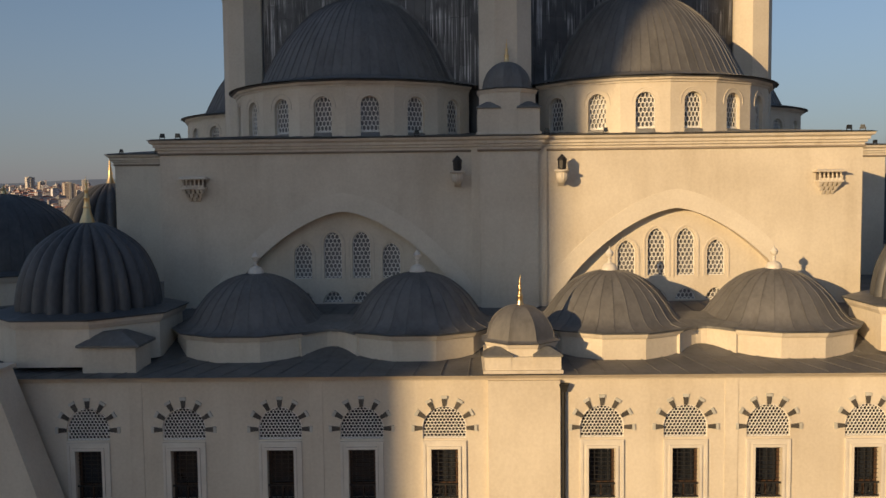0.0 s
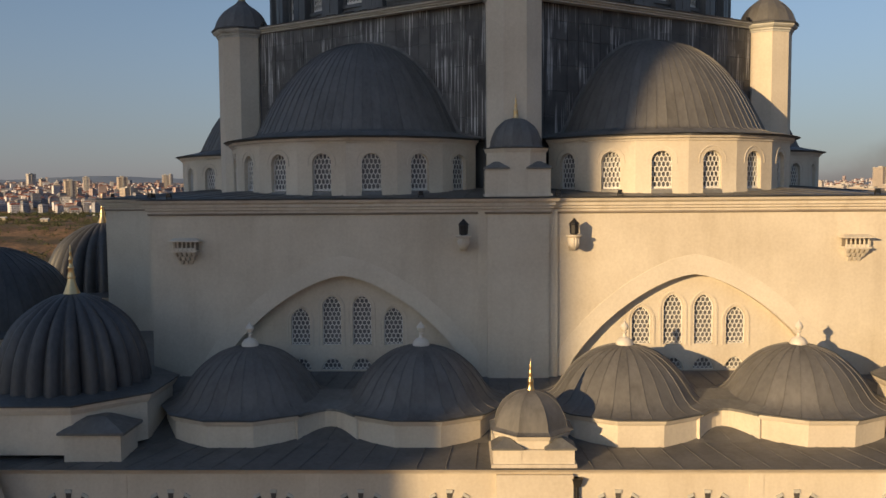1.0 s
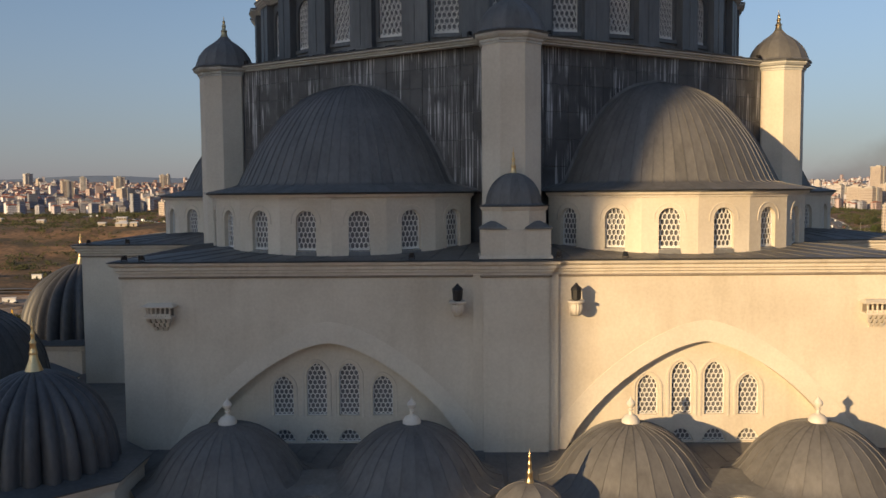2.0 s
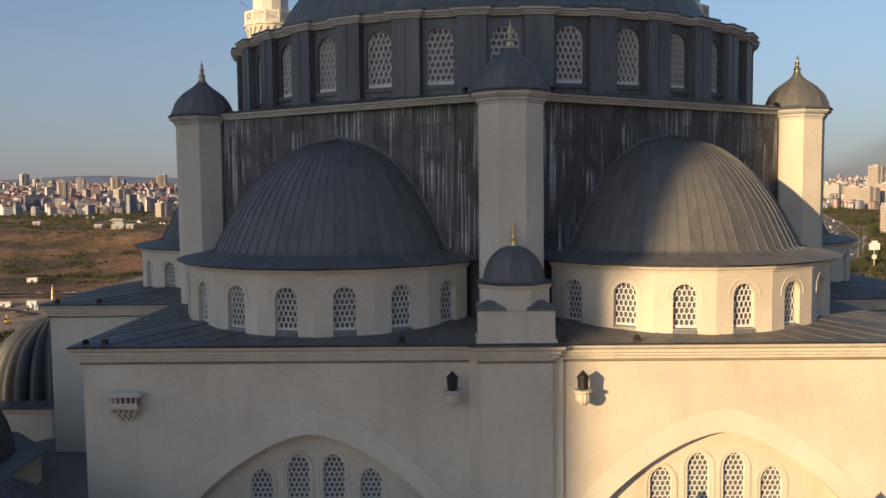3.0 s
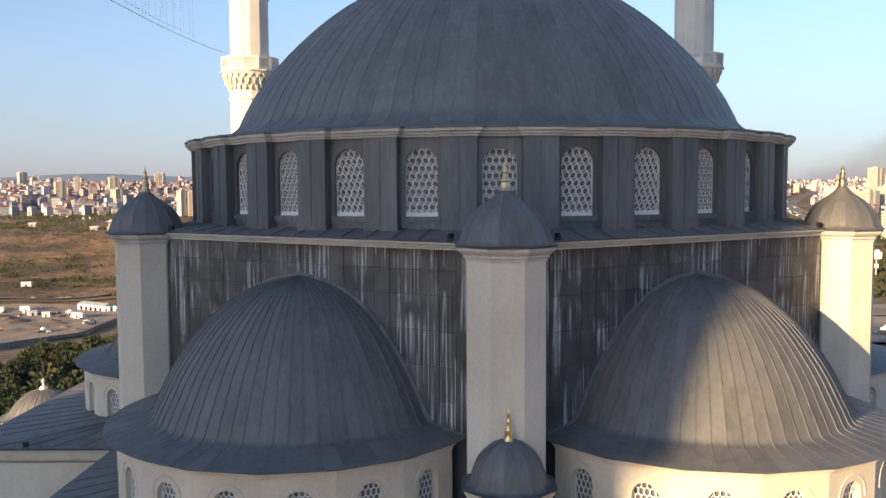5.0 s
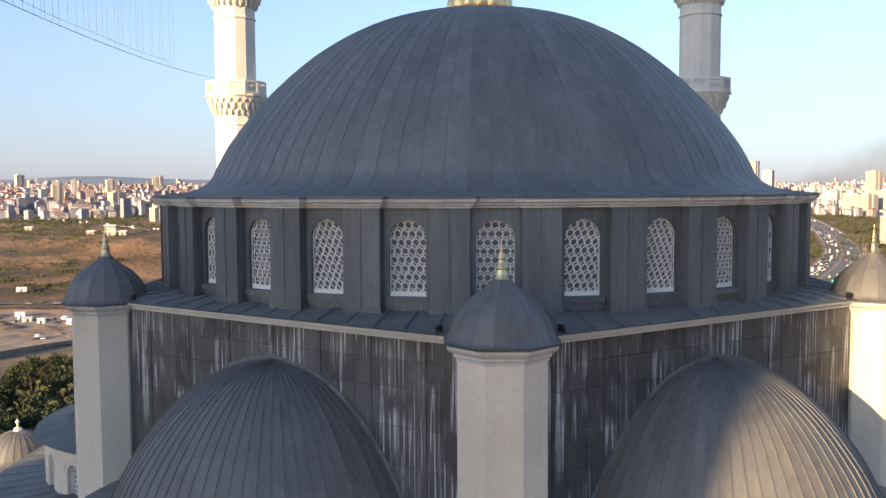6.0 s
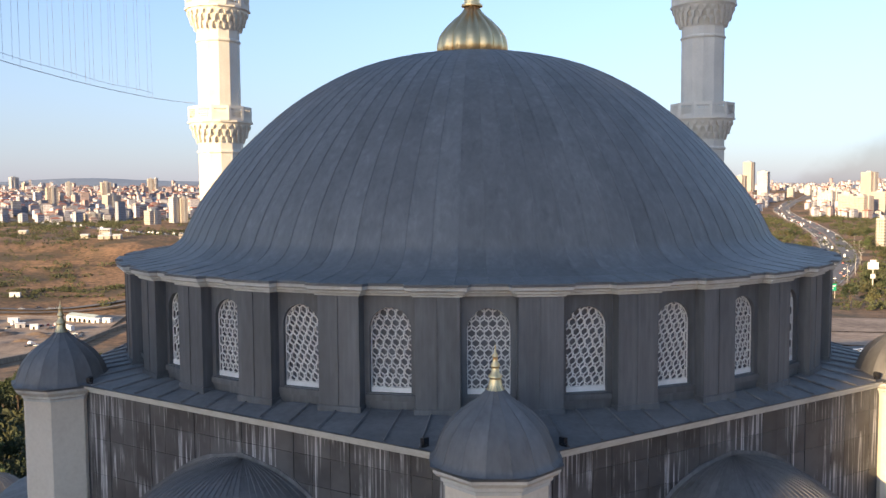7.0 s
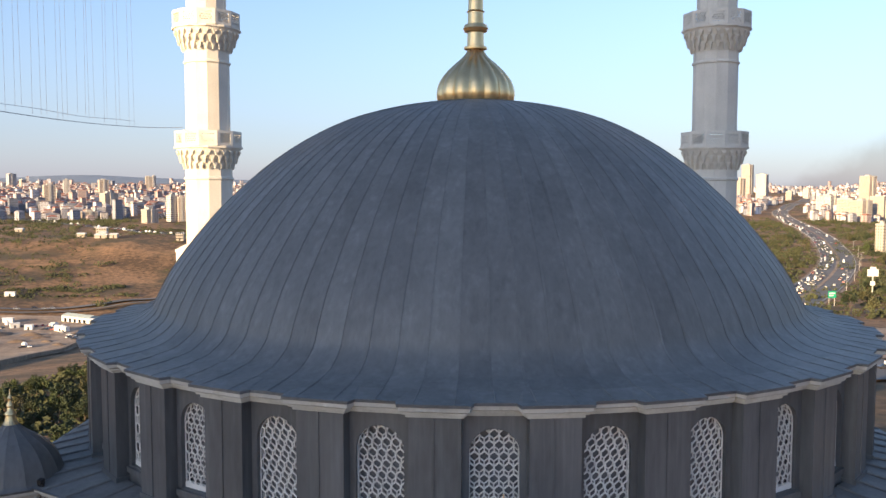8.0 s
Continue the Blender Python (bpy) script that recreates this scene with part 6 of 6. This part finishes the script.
# undergrowth between the trees below the mosque
for i in range(620):
    y = 54 + 290 * SR.random() ** 1.7
    x = -68 - 0.235 * y + SR.random() * (34 + 0.08 * y)
    clump(x, y, SR.uniform(1.4, 2.8), SR.uniform(1.6, 3.4), 26)
for i in range(330):
    u, v = SR.random(), SR.random()
    p = (Vector((-375, 640)).lerp(Vector((-262, 668)), u)).lerp(Vector((-400, 690)).lerp(Vector((-275, 714)), u), v)
    if noise.noise((p.x * 0.03, p.y * 0.05, 4)) > -0.1 and near_path(VALLEY, p.x, p.y) > 8:
        clump(p.x, p.y, SR.uniform(1.5, 3.5), SR.uniform(1.5, 3.5), 20)
for x, y, r, q in ((-427, 888, 14, 9), (-360, 737, 11, 8), (-455, 870, 20, 6), (-380, 770, 18, 6), (-300, 690, 10, 4), (-285, 640, 7, 5), (-540, 1000, 40, 12), (-470, 1010, 24, 8), (-412, 952, 9, 5), (-398, 962, 6, 4), (-425, 960, 5, 3)):
    for i in range(q):
        clump(x + SR.uniform(-r, r), y + SR.uniform(-r, r), SR.uniform(2.5, 5), SR.uniform(3, 6.5), 30)
for i in range(900):
    k, d = SR.uniform(-0.62, -0.27), SR.uniform(1060, 1420)
    if noise.noise((k * d * 0.006, d * 0.01, 3)) > -0.1 and near_path(FARWAY, k * d, d) > 11:
        clump(k * d, d, SR.uniform(3, 6), SR.uniform(3, 8), 22)
for i in range(2600):
    d = 380 + 1150 * SR.random()
    k = SR.uniform(0.33, 0.66)
    if noise.noise((k * d * 0.011, d * 0.008, 7)) > -0.26 and near_path(HWY[20:], k * d, d) > 24:
        clump(k * d, d, SR.uniform(3, 6), SR.uniform(3, 7.5), 30)
for i in range(3600):
    k = SR.uniform(-0.62, 0.64)
    d = SR.uniform(680 if k < 0 else 380, 1700) if i % 3 else SR.uniform(1300, 3000)
    if -0.18 < k < 0.12 and d < 1200:
        continue
    x = k * d
    if noise.noise((x * 0.006, d * 0.01, 9)) < (-0.02 if k < 0 else -0.25) or near_path(HWY[20:60], x, d) < 26:
        continue
    clump(x, d, SR.uniform(2, 6), SR.uniform(2.5, 7), 22)
# loose scrub on the dry hill, thick towards the west
for i in range(900):
    x, y = SR.uniform(-760, -240), SR.uniform(660, 1080)
    if near_path(VALLEY, x, y) < 9 or near_path(FARWAY, x, y) < 12:
        continue
    if noise.noise((x * 0.011, y * 0.011, 12)) > (-0.25 if x < -0.45 * y else 0.25):
        clump(x, y, SR.uniform(1.5, 4.0), SR.uniform(1.2, 4.0), 16)
tagged(part("scrub", scrub, SCRUB), "dark green scrub and woods scattered over the land", "scrub", kind="stuff")
